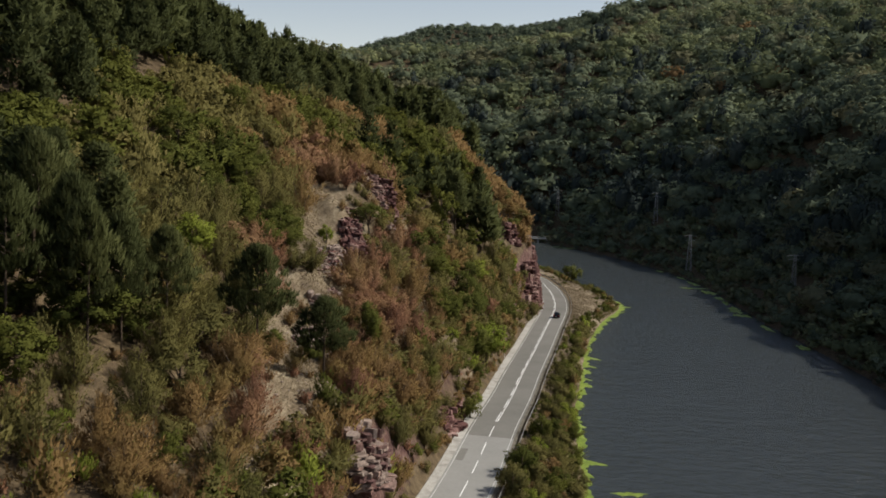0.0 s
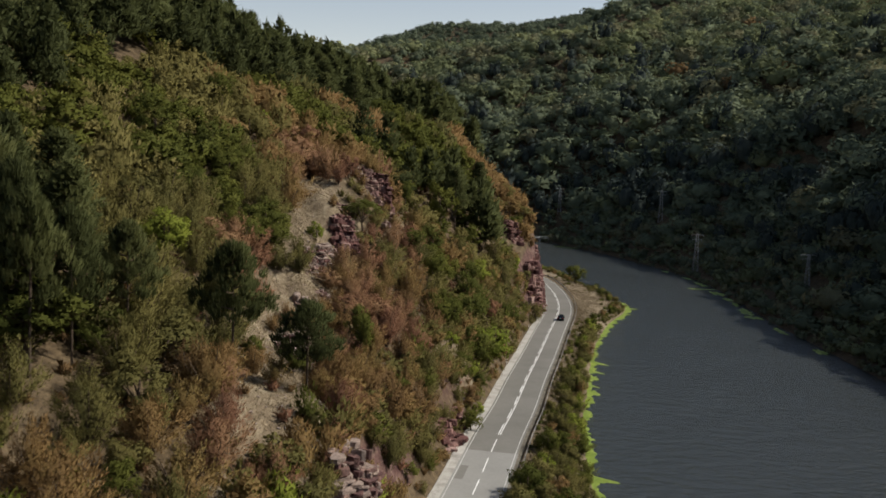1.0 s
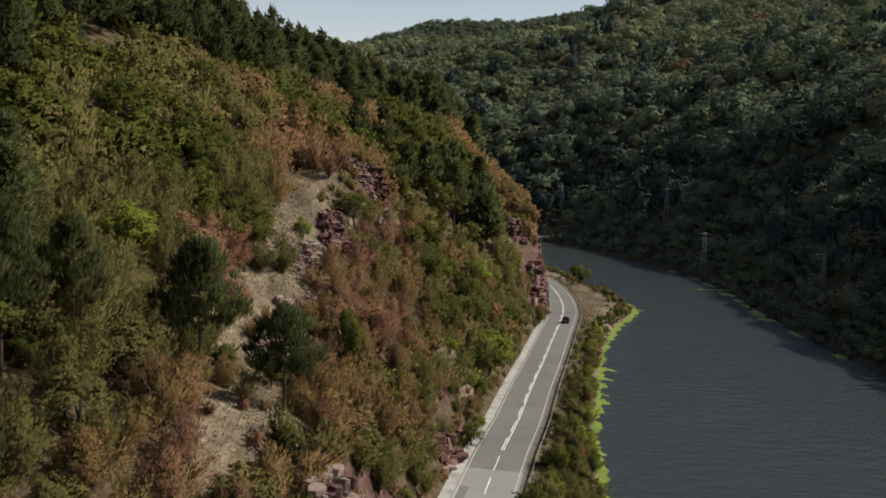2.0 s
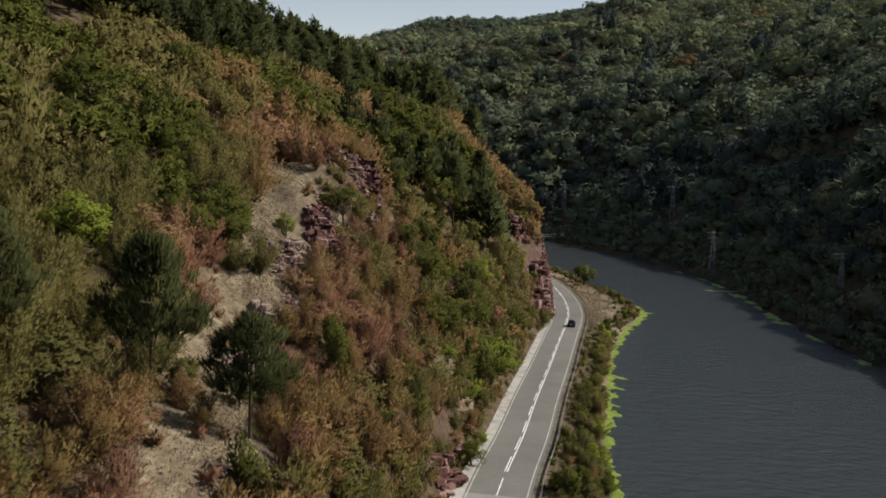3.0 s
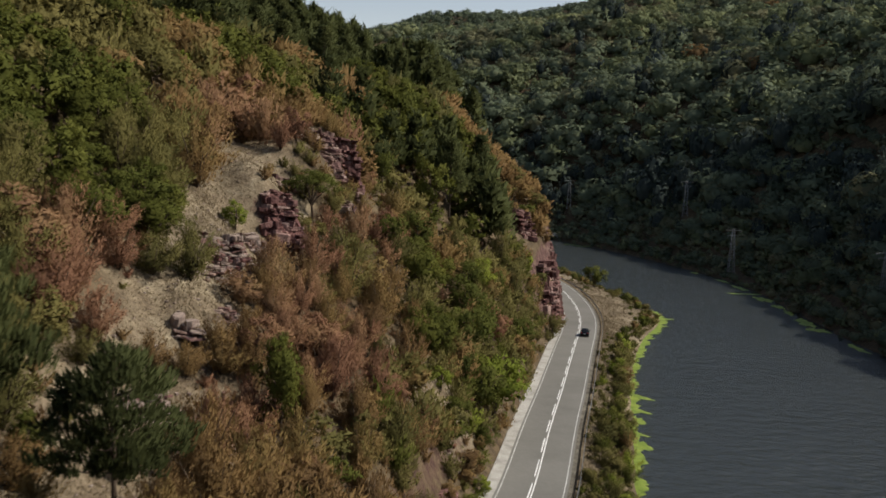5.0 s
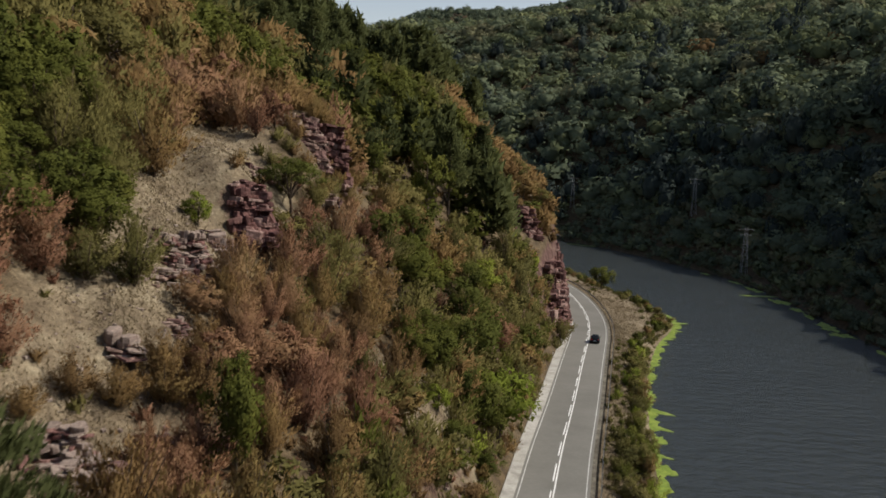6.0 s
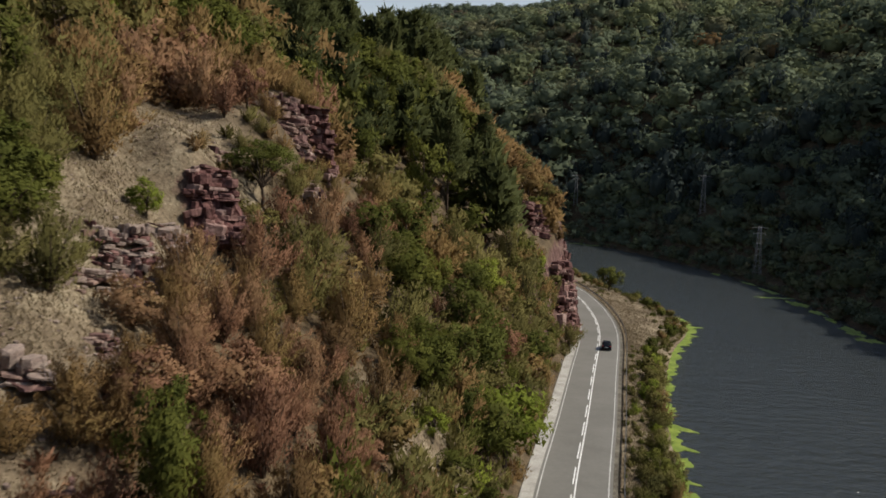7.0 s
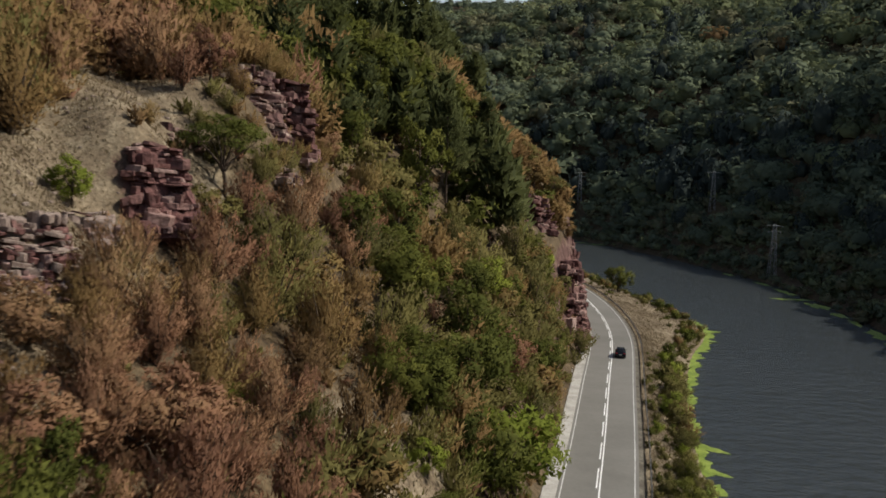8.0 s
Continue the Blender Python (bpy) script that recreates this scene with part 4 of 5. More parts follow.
    q = q[(dq > 6.0) & (dq < 55) & ((far_off > 2.8) | (rng.random(len(q)) < 0.12)) & ~((north > 262) & (north < 345) & (dq < 8.4)) & ~on_rock(q)]
    zq = height(q[:, 0], q[:, 1])
    low = {}
    for (x, y), zz in zip(q, zq):
        tall = rng.uniform(0.6, 1.7)
        low.setdefault(rng.choice(["brown", "olive", "rust", "brown"]), []).append(("broom", x, y, zz - 0.1, tall * 1.3, tall, rng.uniform(0, 6.28)))
    for look_of, rows in low.items():
        grove("undergrowth", "low " + WORDS[look_of] + " scrub between the shrubs", FAR, rows, LEAVES[look_of])


def dry_grass():
    """Blades of straw on the open ground."""
    rng = np.random.default_rng(17)
    strip = offset_line(stretch(195, 345), -6.6)[::6]
    spots = np.array(BARE + [tuple(q) for q in strip] + [(45, 302), (45, 277), (40, 266), (44, 290), (43, 318), (38.5, 330), (42, 283), (47, 296), (48, 306), (45, 312), (41, 274), (37, 258), (36, 250)], float)
    n = 84000
    k = rng.integers(0, len(spots), n)
    c = spots[k] + rng.normal(0, 2.4, (n, 2))
    road_off = side(ROAD, c[:, 0], c[:, 1])[0]
    c = c[(road_off > 7) | (road_off < -5.2)]
    g = rng.uniform((20, 130), (62, 352), (60000, 2))
    g = g[(side(ROAD, g[:, 0], g[:, 1])[0] < -4.6) & (side(SHORE_L, g[:, 0], g[:, 1])[0] > 1.5)]
    verge = len(g)
    c = np.concatenate([c, g])
    z = height(c[:, 0], c[:, 1])
    a, tall = rng.uniform(0, math.tau, len(c)), rng.uniform(0.08, 0.32, len(c))
    tall[-verge:] *= 1.7
    base = np.column_stack([c, z - 0.03])
    w = np.column_stack([np.cos(a), np.sin(a), np.zeros(len(c))]) * 0.05
    tip = base + np.column_stack([np.cos(a + 1.6) * 0.18, np.sin(a + 1.6) * 0.18, tall])
    v = np.stack([base - w, base + w, tip], 1).reshape(-1, 3)
    tagged(new("dry_grass", add_mesh("dry_grass", v, np.arange(len(v)).reshape(-1, 3), STRAW, False, np.tile((0.25, 0.0, 0.97), (len(v), 1)))), "tufts of dry straw-coloured grass", "grass", kind="stuff")


def verge_plants():
    """Bushes between the guard rail and the water."""
    rng = np.random.default_rng(23)
    p = scatter(9000, -12, 66, 60, 400, 1.6, rng)
    road_off, water_off = side(ROAD, p[:, 0], p[:, 1])[0], side(SHORE_L, p[:, 0], p[:, 1])[0]
    grass = np.array([(45, 302), (45, 277), (40, 266), (44, 290), (43, 318), (38.5, 330), (46, 312)], float)
    clear = np.min(np.hypot(p[:, :1] - grass[:, 0], p[:, 1:] - grass[:, 1]), 1)
    keep = (road_off < -5.7) & (water_off > 0.4) & ((clear > 6.5) | (water_off < 4.5)) & ((p[:, 1] < 252) | (water_off < 5.0) | (rng.random(len(p)) < 0.04)) & (rng.random(len(p)) < np.where(p[:, 1] > 195, np.where(road_off > -8.2, 0.1, 0.93), np.where(road_off > -7.0, 0.5, 0.97)))
    keep &= np.hypot(p[:, 0] - 48.2, p[:, 1] - 342.3) > 7
    p, road_off, water_off = p[keep], road_off[keep], water_off[keep]
    z = height(p[:, 0], p[:, 1])
    rest = {}
    n = 0
    for (x, y), r, w, zz in zip(p, road_off, water_off, z):
        look_of = str(rng.choice(["olive", "green", "lime", "brown"], p=[0.52, 0.28, 0.12, 0.08]))
        tall = min(rng.uniform(1.6, 3.8), 1.2 + 0.6 * min(-r - 5, w + 2.5))
        if y > 252:
            tall = min(tall, rng.uniform(1.2, 2.6))
        shape = "round" if rng.random() < 0.4 else "broom"
        row = (shape, x, y, zz - 0.1 - (0.25 * tall if shape == "round" else 0), tall * rng.uniform(1.0, 1.5), tall * (1.25 if shape == "round" else 1), rng.uniform(0, 6.28))
        if 110 < y < 240 and n < 150:
            n += 1
            ob = plant(shape, look_of, int(rng.integers(0, 5)), *row[1:])
            tagged(ob, WORDS[look_of] + " bush on the river bank", "shrub", "bushes on the river bank")
            ob.name = "bush"
        else:
            rest.setdefault(look_of, []).append(row)
    for look_of, rows in rest.items():
        grove("bank_bushes", WORDS[look_of] + " bushes along the river bank", MIDDLE, rows, LEAVES[look_of])
    q = scatter(9000, -12, 66, 100, 360, 1.0, rng)
    r, w = side(ROAD, q[:, 0], q[:, 1])[0], side(SHORE_L, q[:, 0], q[:, 1])[0]
    clear = np.min(np.hypot(q[:, :1] - grass[:, 0], q[:, 1:] - grass[:, 1]), 1)
    q = q[(r < -5.1) & (w > 0.2) & ((clear > 5.5) | (w < 4) | (rng.random(len(q)) < 0.03)) & ((q[:, 1] < 250) | (w < 5.5) | (rng.random(len(q)) < 0.12))]
    low = {}
    for (x, y), zz in zip(q, height(q[:, 0], q[:, 1])):
        tall = rng.uniform(0.5, 1.2)
        low.setdefault(str(rng.choice(["olive", "green", "olive"])), []).append(("broom", x, y, zz - 0.1, tall * 1.5, tall, rng.uniform(0, 6.28)))
    for look_of, rows in low.items():
        grove("undergrowth", "low " + WORDS[look_of] + " growth on the river bank", MIDDLE, rows, LEAVES[look_of])
    for look_of, x, y, wide, tall in (("green", 48.2, 342.3, 8.8, 7.4), ("green", 12.6, 124.5, 6.0, 5.0), ("olive", 14.5, 130.5, 5.5, 4.0), ("green", 17.2, 143, 4.6, 4.6), ("olive", 10.8, 117, 5.5, 5.0)):
        ob = plant("round", look_of, 2, x, y, float(height(np.array([x]), np.array([y]))[0]) - 0.22 * tall, wide, tall * 1.2, 1.0)
        tagged(ob, "full " + WORDS[look_of] + " bush on the river bank", "shrub", "bushes on the river bank")
        ob.name = "bush"


def far_bank():
    """Bushes that hang over the water on the other side."""
    rng = np.random.default_rng(29)
    p = scatter(15000, 55, 150, 120, 560, 2.7, rng)
    e = -side(SHORE_R, p[:, 0], p[:, 1])[0]
    keep = (e > -0.3) & (e < 30) & (off_pylons(p) | (e < 1.5))
    p, e = p[keep], e[keep]
    rows = {}
    for (x, y), ee, zz in zip(p, e, height(p[:, 0], p[:, 1])):
        tall = rng.uniform(2.2, 4.8) * (0.7 if ee < 1.5 else 1.0 if ee < 12 else 1.2)
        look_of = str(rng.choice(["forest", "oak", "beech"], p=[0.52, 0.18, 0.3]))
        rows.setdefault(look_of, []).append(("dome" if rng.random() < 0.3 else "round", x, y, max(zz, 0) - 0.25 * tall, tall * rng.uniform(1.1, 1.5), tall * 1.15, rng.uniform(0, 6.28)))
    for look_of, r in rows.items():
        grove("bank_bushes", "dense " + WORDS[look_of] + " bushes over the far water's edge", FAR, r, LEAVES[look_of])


# kind of leaf, east, north, width, height
BANK_TREES = (("beech", 140, 371, 13, 13), ("oak", 122.5, 330, 11, 11), ("beech", 135, 396, 9, 10), ("beech", 138, 474, 14, 14), ("beech", 128, 506, 15, 14), ("forest", 146, 462, 14, 14),
              ("beech", 98, 553, 13, 13), ("beech", 89, 499, 7, 6.5), ("beech", 77, 503, 5, 5), ("oak", 118, 312, 9, 9))


def bank_trees():
    """Broad trees that stand out on the far bank, sunlight put into most by lighter leaves."""
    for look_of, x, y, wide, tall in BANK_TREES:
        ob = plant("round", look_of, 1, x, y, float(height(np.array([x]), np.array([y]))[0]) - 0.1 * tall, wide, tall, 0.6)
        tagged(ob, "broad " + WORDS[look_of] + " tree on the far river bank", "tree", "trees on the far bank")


def far_woods():
    rng = np.random.default_rng(8)
    bands = [(26000, -30, 330, 120, 800, 5.2, 1.0), (14000, -420, 620, 480, 980, 6.6, 1.0), (22000, -450, 800, 930, 1275, 7.2, 0.75)]
    for n, x0, x1, y0, y1, gap, big in bands:
        p = scatter(n, x0, x1, y0, y1, gap, rng)
        e = -side(SHORE_R, p[:, 0], p[:, 1])[0]
        keep = (e > 1.5) & off_pylons(p)
        p, e = p[keep], e[keep]
        if y0 > 400:
            p, e = p[(p[:, 0] < -30) | (p[:, 0] > 330) | (p[:, 1] > 800)], e[(p[:, 0] < -30) | (p[:, 0] > 330) | (p[:, 1] > 800)]
        if y0 < 400:                                                     # closer on the steep band
            q = scatter(26000, x0, x1, y0, y1, 4.1, rng)
            eq = -side(SHORE_R, q[:, 0], q[:, 1])[0]
            on = (eq > 30) & (eq < 76) & off_pylons(q)
            p, e = np.concatenate([p[(e < 30) | (e > 76)], q[on]]), np.concatenate([e[(e < 30) | (e > 76)], eq[on]])
        seen = np.abs(p[:, 0] - 40) < 0.62 * p[:, 1] + 30                # only the valley sides that face this reach
        seen &= p[:, 0] > -0.24 * p[:, 1] - 20
        p, e = p[seen], e[seen]
        z = height(p[:, 0], p[:, 1])
        tone = rolling(p[:, 0], p[:, 1], 90, 3, first=13)
        rows = {}
        for (x, y), zz, ee, w in zip(p, z, e, tone):
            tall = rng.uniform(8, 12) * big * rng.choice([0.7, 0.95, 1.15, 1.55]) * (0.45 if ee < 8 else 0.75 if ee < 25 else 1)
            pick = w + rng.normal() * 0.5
            # the upper slope gets more of the light leaves: its sunlight is put into colour
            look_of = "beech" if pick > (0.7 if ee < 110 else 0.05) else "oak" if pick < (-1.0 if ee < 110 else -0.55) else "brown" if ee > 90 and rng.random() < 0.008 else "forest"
            # the distant ridge takes only the bluish leaves, its haze painted as leaf colour
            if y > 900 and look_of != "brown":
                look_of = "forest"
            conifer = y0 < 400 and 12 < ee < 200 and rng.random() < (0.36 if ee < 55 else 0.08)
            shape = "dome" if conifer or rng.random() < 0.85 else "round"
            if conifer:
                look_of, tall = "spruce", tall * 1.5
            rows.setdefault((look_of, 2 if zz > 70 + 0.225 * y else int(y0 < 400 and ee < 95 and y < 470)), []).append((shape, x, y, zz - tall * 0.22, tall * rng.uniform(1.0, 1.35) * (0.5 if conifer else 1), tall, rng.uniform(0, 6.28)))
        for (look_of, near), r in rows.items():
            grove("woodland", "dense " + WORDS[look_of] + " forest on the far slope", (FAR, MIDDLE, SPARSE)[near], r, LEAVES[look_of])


# ---- stones ----
def slab_mesh(rng):
    """A broken bed of sandstone one unit long, wide and thick: an uneven outline, chipped along its upper and lower edges."""
    n = 9
    a = np.sort((np.arange(n) + rng.uniform(-0.35, 0.35, n)) * math.tau / n)
    r = 0.5 * rng.uniform(0.82, 1.04, n) / np.maximum(np.abs(np.cos(a)), np.abs(np.sin(a)))
    rings = []
    for z, k in ((-0.5, 0.93), (-0.36, 1.0), (0.36, rng.uniform(0.95, 1.02)), (0.5, rng.uniform(0.86, 0.97))):
        q = r * k * rng.uniform(0.93, 1.05, n)
        rings.append(np.column_stack([np.cos(a) * q, np.sin(a) * q, z + rng.normal(size=n) * 0.06]))
    v = np.concatenate(rings + [[(0.05, 0.02, -0.5), (-0.04, 0.05, 0.52)]])
    f = []
    for i in range(3):
        for j in range(n):
            f.append((i * n + j, i * n + (j + 1) % n, (i + 1) * n + (j + 1) % n))
            f.append((i * n + j, (i + 1) * n + (j + 1) % n, (i + 1) * n + j))
    for j in range(n):
        f.append(((j + 1) % n, j, 4 * n))
        f.append((3 * n + j, 3 * n + (j + 1) % n, 4 * n + 1))
    return add_mesh("stone", v, f, ROCK, False)


SLAB_RNG = np.random.default_rng(3)
STONES = [slab_mesh(SLAB_RNG) for _ in range(14)]
PALE_STONES, RED_STONES = [me.copy() for me in STONES], [me.copy() for me in STONES]
for me in RED_STONES:
    me.materials[0] = RED_ROCK
for me in PALE_STONES:
    me.materials[0] = PALE_ROCK


def outcrop(label, x, y, along, tall, lean, size, seed=0, flat=0.42, uphill=None, foot=None):
    """A rock wall in the slope: thin beds of sandstone, some jutting out as ledges, some weathered back, on a solid core."""
    rng = np.random.default_rng(seed)
    e = 1.5
    at = lambda px, py: float(height(np.array([px]), np.array([py]))[0])
    g = Vector((at(x + e, y) - at(x - e, y), at(x, y + e) - at(x, y - e))).normalized()
    g = Vector(uphill).normalized() if uphill else g
    s = Vector((-g.y, g.x))
    x0, y0 = x - g.x * tall * lean * 0.5, y - g.y * tall * lean * 0.5
    ob = new("rock_outcrop")
    z0 = foot if foot is not None else at(x0, y0) - 0.3
    ob.location = (x0, y0, z0)
    base_turn, z, dip = math.atan2(s.y, s.x), 0.0, rng.uniform(-0.05, 0.09)
    wave = rng.uniform(0, 6.28, 4)
    bank = lambda: PALE_STONES if ("pale" in label or "buff" in label) and rng.random() < 0.55 else RED_STONES if "maroon" in label or "face" in label or "band" in label else STONES
    edge = lambda h: 1 - 0.35 * (h / tall) ** 2 + 0.12 * math.sin(h * 1.7 + wave[0])
    if tall > 4:                                         # the rock mass behind the beds
        nu, nv = 12, max(5, int(tall / 0.6))
        v = []
        for i in range(nu):
            for j in range(nv):
                u, h = (i / (nu - 1) - 0.5) * along * 0.9, -0.8 + (tall + 0.2) * j / (nv - 1)
                u *= edge(max(h, 0))
                back = h * lean + 0.9 * size + 0.9 * size * (2 * u / along) ** 4 + rng.normal() * 0.2 * size
                v.append((s.x * u + g.x * back, s.y * u + g.y * back, h + dip * u))
        c = new("core", add_mesh("core", v, grid_faces(nu, nv), RED_ROCK if bank() is RED_STONES else ROCK, False))
        c.parent = ob
        so = c.modifiers.new("thick", "SOLIDIFY")
        so.thickness, so.offset = 1.2, 0
    while z < tall:
        thick = size * flat * rng.choice([0.35, 0.6, 1.0, 1.8], p=[0.3, 0.3, 0.25, 0.15])
        reach = along * edge(z)
        u = -reach / 2 + rng.uniform(-0.3, 0.3) * size
        ledge = rng.choice([-0.45, -0.1, 0.15, 0.3]) * size
        while u < reach / 2:
            length = size * rng.choice([0.6, 1.0, 1.5, 2.6]) * rng.uniform(0.75, 1.25)
            tip, own = rng.normal() * 0.12, rng.uniform(0.8, 1.7)
            mid = u + length / 2
            deep = size * rng.uniform(1.6, 2.4)
            hollow = 0.5 * size * math.sin(mid * 1.5 / size + wave[1]) + 0.35 * size * math.sin(z * 1.9 / size + mid * 0.8 + wave[2])
            back = z * lean + ledge + hollow + 0.9 * size * (2 * mid / along) ** 4 + rng.normal() * 0.28 * size
            if rng.random() > 0.1:
                c = new("stone", bank()[int(rng.integers(0, len(STONES)))])
                c.parent = ob
                c.matrix_basis = (Matrix.Translation((s.x * mid + g.x * back, s.y * mid + g.y * back, z + dip * mid + rng.normal() * 0.25 * thick))
                                  @ Euler((rng.normal() * 0.12, -dip + tip, base_turn + rng.normal() * 0.42)).to_matrix().to_4x4()
                                  @ Matrix.Diagonal((length * 1.12, deep, thick * own, 1)))
            u += length * rng.uniform(0.85, 1.02)
        z += thick * 0.95
    tagged(ob, label, "rock outcrop", "rock outcrops")


def rocks():
    for i, (label, x, y, along, tall, lean, size, flat, uphill, foot) in enumerate((
            ("tall layered maroon sandstone crag with ledges", -12.5, 198.7, 4.4, 9.6, 0.2, 0.85, 0.5, (-0.35, 0.94), 31.8),
            ("stepped layered sandstone slabs beside the crag", -15.6, 194.6, 5.4, 6.4, 1.0, 0.7, 0.45, (-0.3, 0.95), 36.0),
            ("broken maroon sandstone block below the crag", -10.9, 196.6, 2.6, 4.8, 0.3, 0.8, 0.55, (-0.4, 0.9), 29.6),
            ("pale sandstone slabs below the crag", -13.2, 188.0, 5, 3.0, 1.5, 0.75, 0.36, (-0.4, 0.9), None),
            ("stepped sandstone ledges in dry grass", -18.6, 180.5, 3.4, 1.8, 0.9, 0.7, 0.4, (-0.6, 0.8), None),
            ("dark maroon layered sandstone ledge", -16.8, 170.0, 4.6, 5.8, 0.6, 0.62, 0.55, (-0.6, 0.8), 28.8),
            ("weathered buff and maroon rock knob", -19.4, 156.4, 5.6, 4.0, 1.0, 0.5, 0.6, (-0.6, 0.8), None),
            ("flat overhanging pale sandstone slab", -18.9, 140.2, 2.0, 1.5, 0.15, 0.95, 0.34, (-0.5, 0.87), None),
            ("broken red and buff rock rib", -20.2, 151.5, 4, 1.7, 1.0, 0.5, 0.5, (-0.75, 0.66), None),
            ("broken red and buff rock rib", -18.8, 163.5, 4, 2.6, 0.9, 0.6, 0.5, (-0.75, 0.66), None),
            ("crumbling pale rock rib", -17.4, 145.6, 4, 1.5, 1.0, 0.5, 0.5, (-0.7, 0.7), None),
            ("crumbling pale and red rock", -15.0, 127.0, 5, 2.4, 1.1, 0.7, 0.5, (-0.6, 0.8), None),
            ("crumbling rock beside the dry grass", -15.0, 134.0, 3, 1.8, 1.0, 0.6, 0.5, (-0.6, 0.8), None),
            ("crumbling pale and maroon rock in the scree", -18.6, 128.0, 5.0, 3.0, 1.2, 0.6, 0.5, (-0.35, 0.93), None),
            ("crumbling pale rock in the scree", -16.0, 125.6, 3.6, 2.4, 1.1, 0.55, 0.5, (-0.45, 0.9), None),
            ("pale broken rock rim above the road", -6.6, 98.6, 7, 6.0, 0.45, 0.75, 0.55, (-0.97, 0.25), 10.6),
            ("maroon rock in the road cut", 1.7, 143.0, 8, 4.0, 0.75, 0.9, 0.5, None, None),
            ("maroon rock in the road cut", 3.5, 152.0, 5, 2.6, 0.75, 0.8, 0.5, None, None),
            ("pale rock rib on the slope", 2.6, 160.0, 3, 4.5, 1.0, 0.9, 0.5, None, None),
            ("red rock band on the spur", 17.6, 264.6, 11, 5.5, 0.5, 1.0, 0.45, (-0.66, 0.75), 22.6),
            ("flat sandstone ledges on the ridge", -3.0, 304.5, 5, 4.5, 0.4, 1.6, 0.3, (-0.75, 0.66), None))):
        outcrop(label, x, y, along, tall, lean, size, 100 + i, flat, uphill, foot)
    # the red face where the road turns the spur
    line = np.array([q for q in NEAR_ROAD if 258 < q[1] < 352 and q[0] > 20])
    face = offset_line(line, 7.0)
    for i in range(4, len(face), 14):
        x, y = face[i]
        outcrop("jagged maroon rock face above the road", float(x), float(y), 9, 14.0 if y < 275 else 16.0, 0.2, 1.05, 200 + i, 0.7)


def rubble():
    """Loose stones on the open ground."""
    rng = np.random.default_rng(61)
    spots = np.array(BARE, float)
    pieces = []
    for i in range(520):
        x, y = spots[rng.integers(0, len(spots))] + rng.normal(0, 1.9, 2)
        me = STONES[int(rng.integers(0, len(STONES)))]
        co = np.empty(len(me.vertices) * 3)
        me.vertices.foreach_get("co", co)
        co = co.reshape(-1, 3) * np.array([1.5, 1.1, 0.6]) * rng.uniform(0.07, 0.2) * rng.choice([1.0, 1.0, 1.0, 1.8])
        a = rng.uniform(0, 6.28)
        co = np.column_stack([co[:, 0] * math.cos(a) - co[:, 1] * math.sin(a) + x, co[:, 0] * math.sin(a) + co[:, 1] * math.cos(a) + y, co[:, 2] + float(height(np.array([x]), np.array([y]))[0]) + 0.04])
        pieces.append((co, np.array([tuple(p.vertices) for p in me.polygons])))
    tagged(new("rubble", add_mesh("rubble", *joined(pieces), PALE_ROCK, False)), "loose pale stones on the dry slope", "stones", kind="stuff")


# ---- road furniture ----
def tube_mesh(name, path, radii, mat, sides=8):
    v, f = tube(path, radii, sides)
    return add_mesh(name, v, f, mat)


def box_mesh(name, sx, sy, sz, mat, edge=0.01):
    bm = bmesh.new()
    bmesh.ops.create_cube(bm, size=1.0)
    for v in bm.verts:
        v.co = Vector((v.co.x * sx, v.co.y * sy, v.co.z * sz))
    bmesh.ops.bevel(bm, geom=bm.edges[:], offset=edge, segments=1, affect="EDGES")
    me = bpy.data.meshes.new(name)
    bm.to_mesh(me)
    bm.free()
    me.materials.append(mat)
    return me


def guard_rail():
    line = offset_line(stretch(150, 425), -5.1)[::2]
    ob = tagged(new("guard_rail"), "galvanised steel guard rail on posts along the road", "guard rail")
    ob.location = (0, 0, 3.0)
    prof = [(-0.02, 0.42), (0.05, 0.47), (-0.02, 0.55), (-0.02, 0.60), (0.05, 0.67), (-0.02, 0.75), (-0.04, 0.75), (0.03, 0.67), (-0.04, 0.60), (-0.04, 0.55), (0.03, 0.47), (-0.04, 0.42)]
    cols = [np.column_stack([offset_line(line, o), np.full(len(line), h)]) for o, h in prof + prof[:1]]
    beam = new("beam", add_mesh("beam", np.stack(cols, 1).reshape(-1, 3), grid_faces(len(line), len(cols)), STEEL, False))
    beam.parent = ob
    post = box_mesh("post", 0.07, 0.12, 1.3, STEEL)
    for x, y in line[::4]:
        c = new("post", post)
        c.parent, c.location = ob, (x + 0.08, y - 0.02, 0.1)


def lathe(name, prof, mat, sides=18):
    """A body turned about the x axis from (x, radius) pairs."""
    a = np.arange(sides + 1) * math.tau / sides
    v = np.array([[(x, r * math.cos(t), r * math.sin(t)) for t in a] for x, r in prof]).reshape(-1, 3)
    return add_mesh(name, v, grid_faces(len(prof), sides + 1), mat)


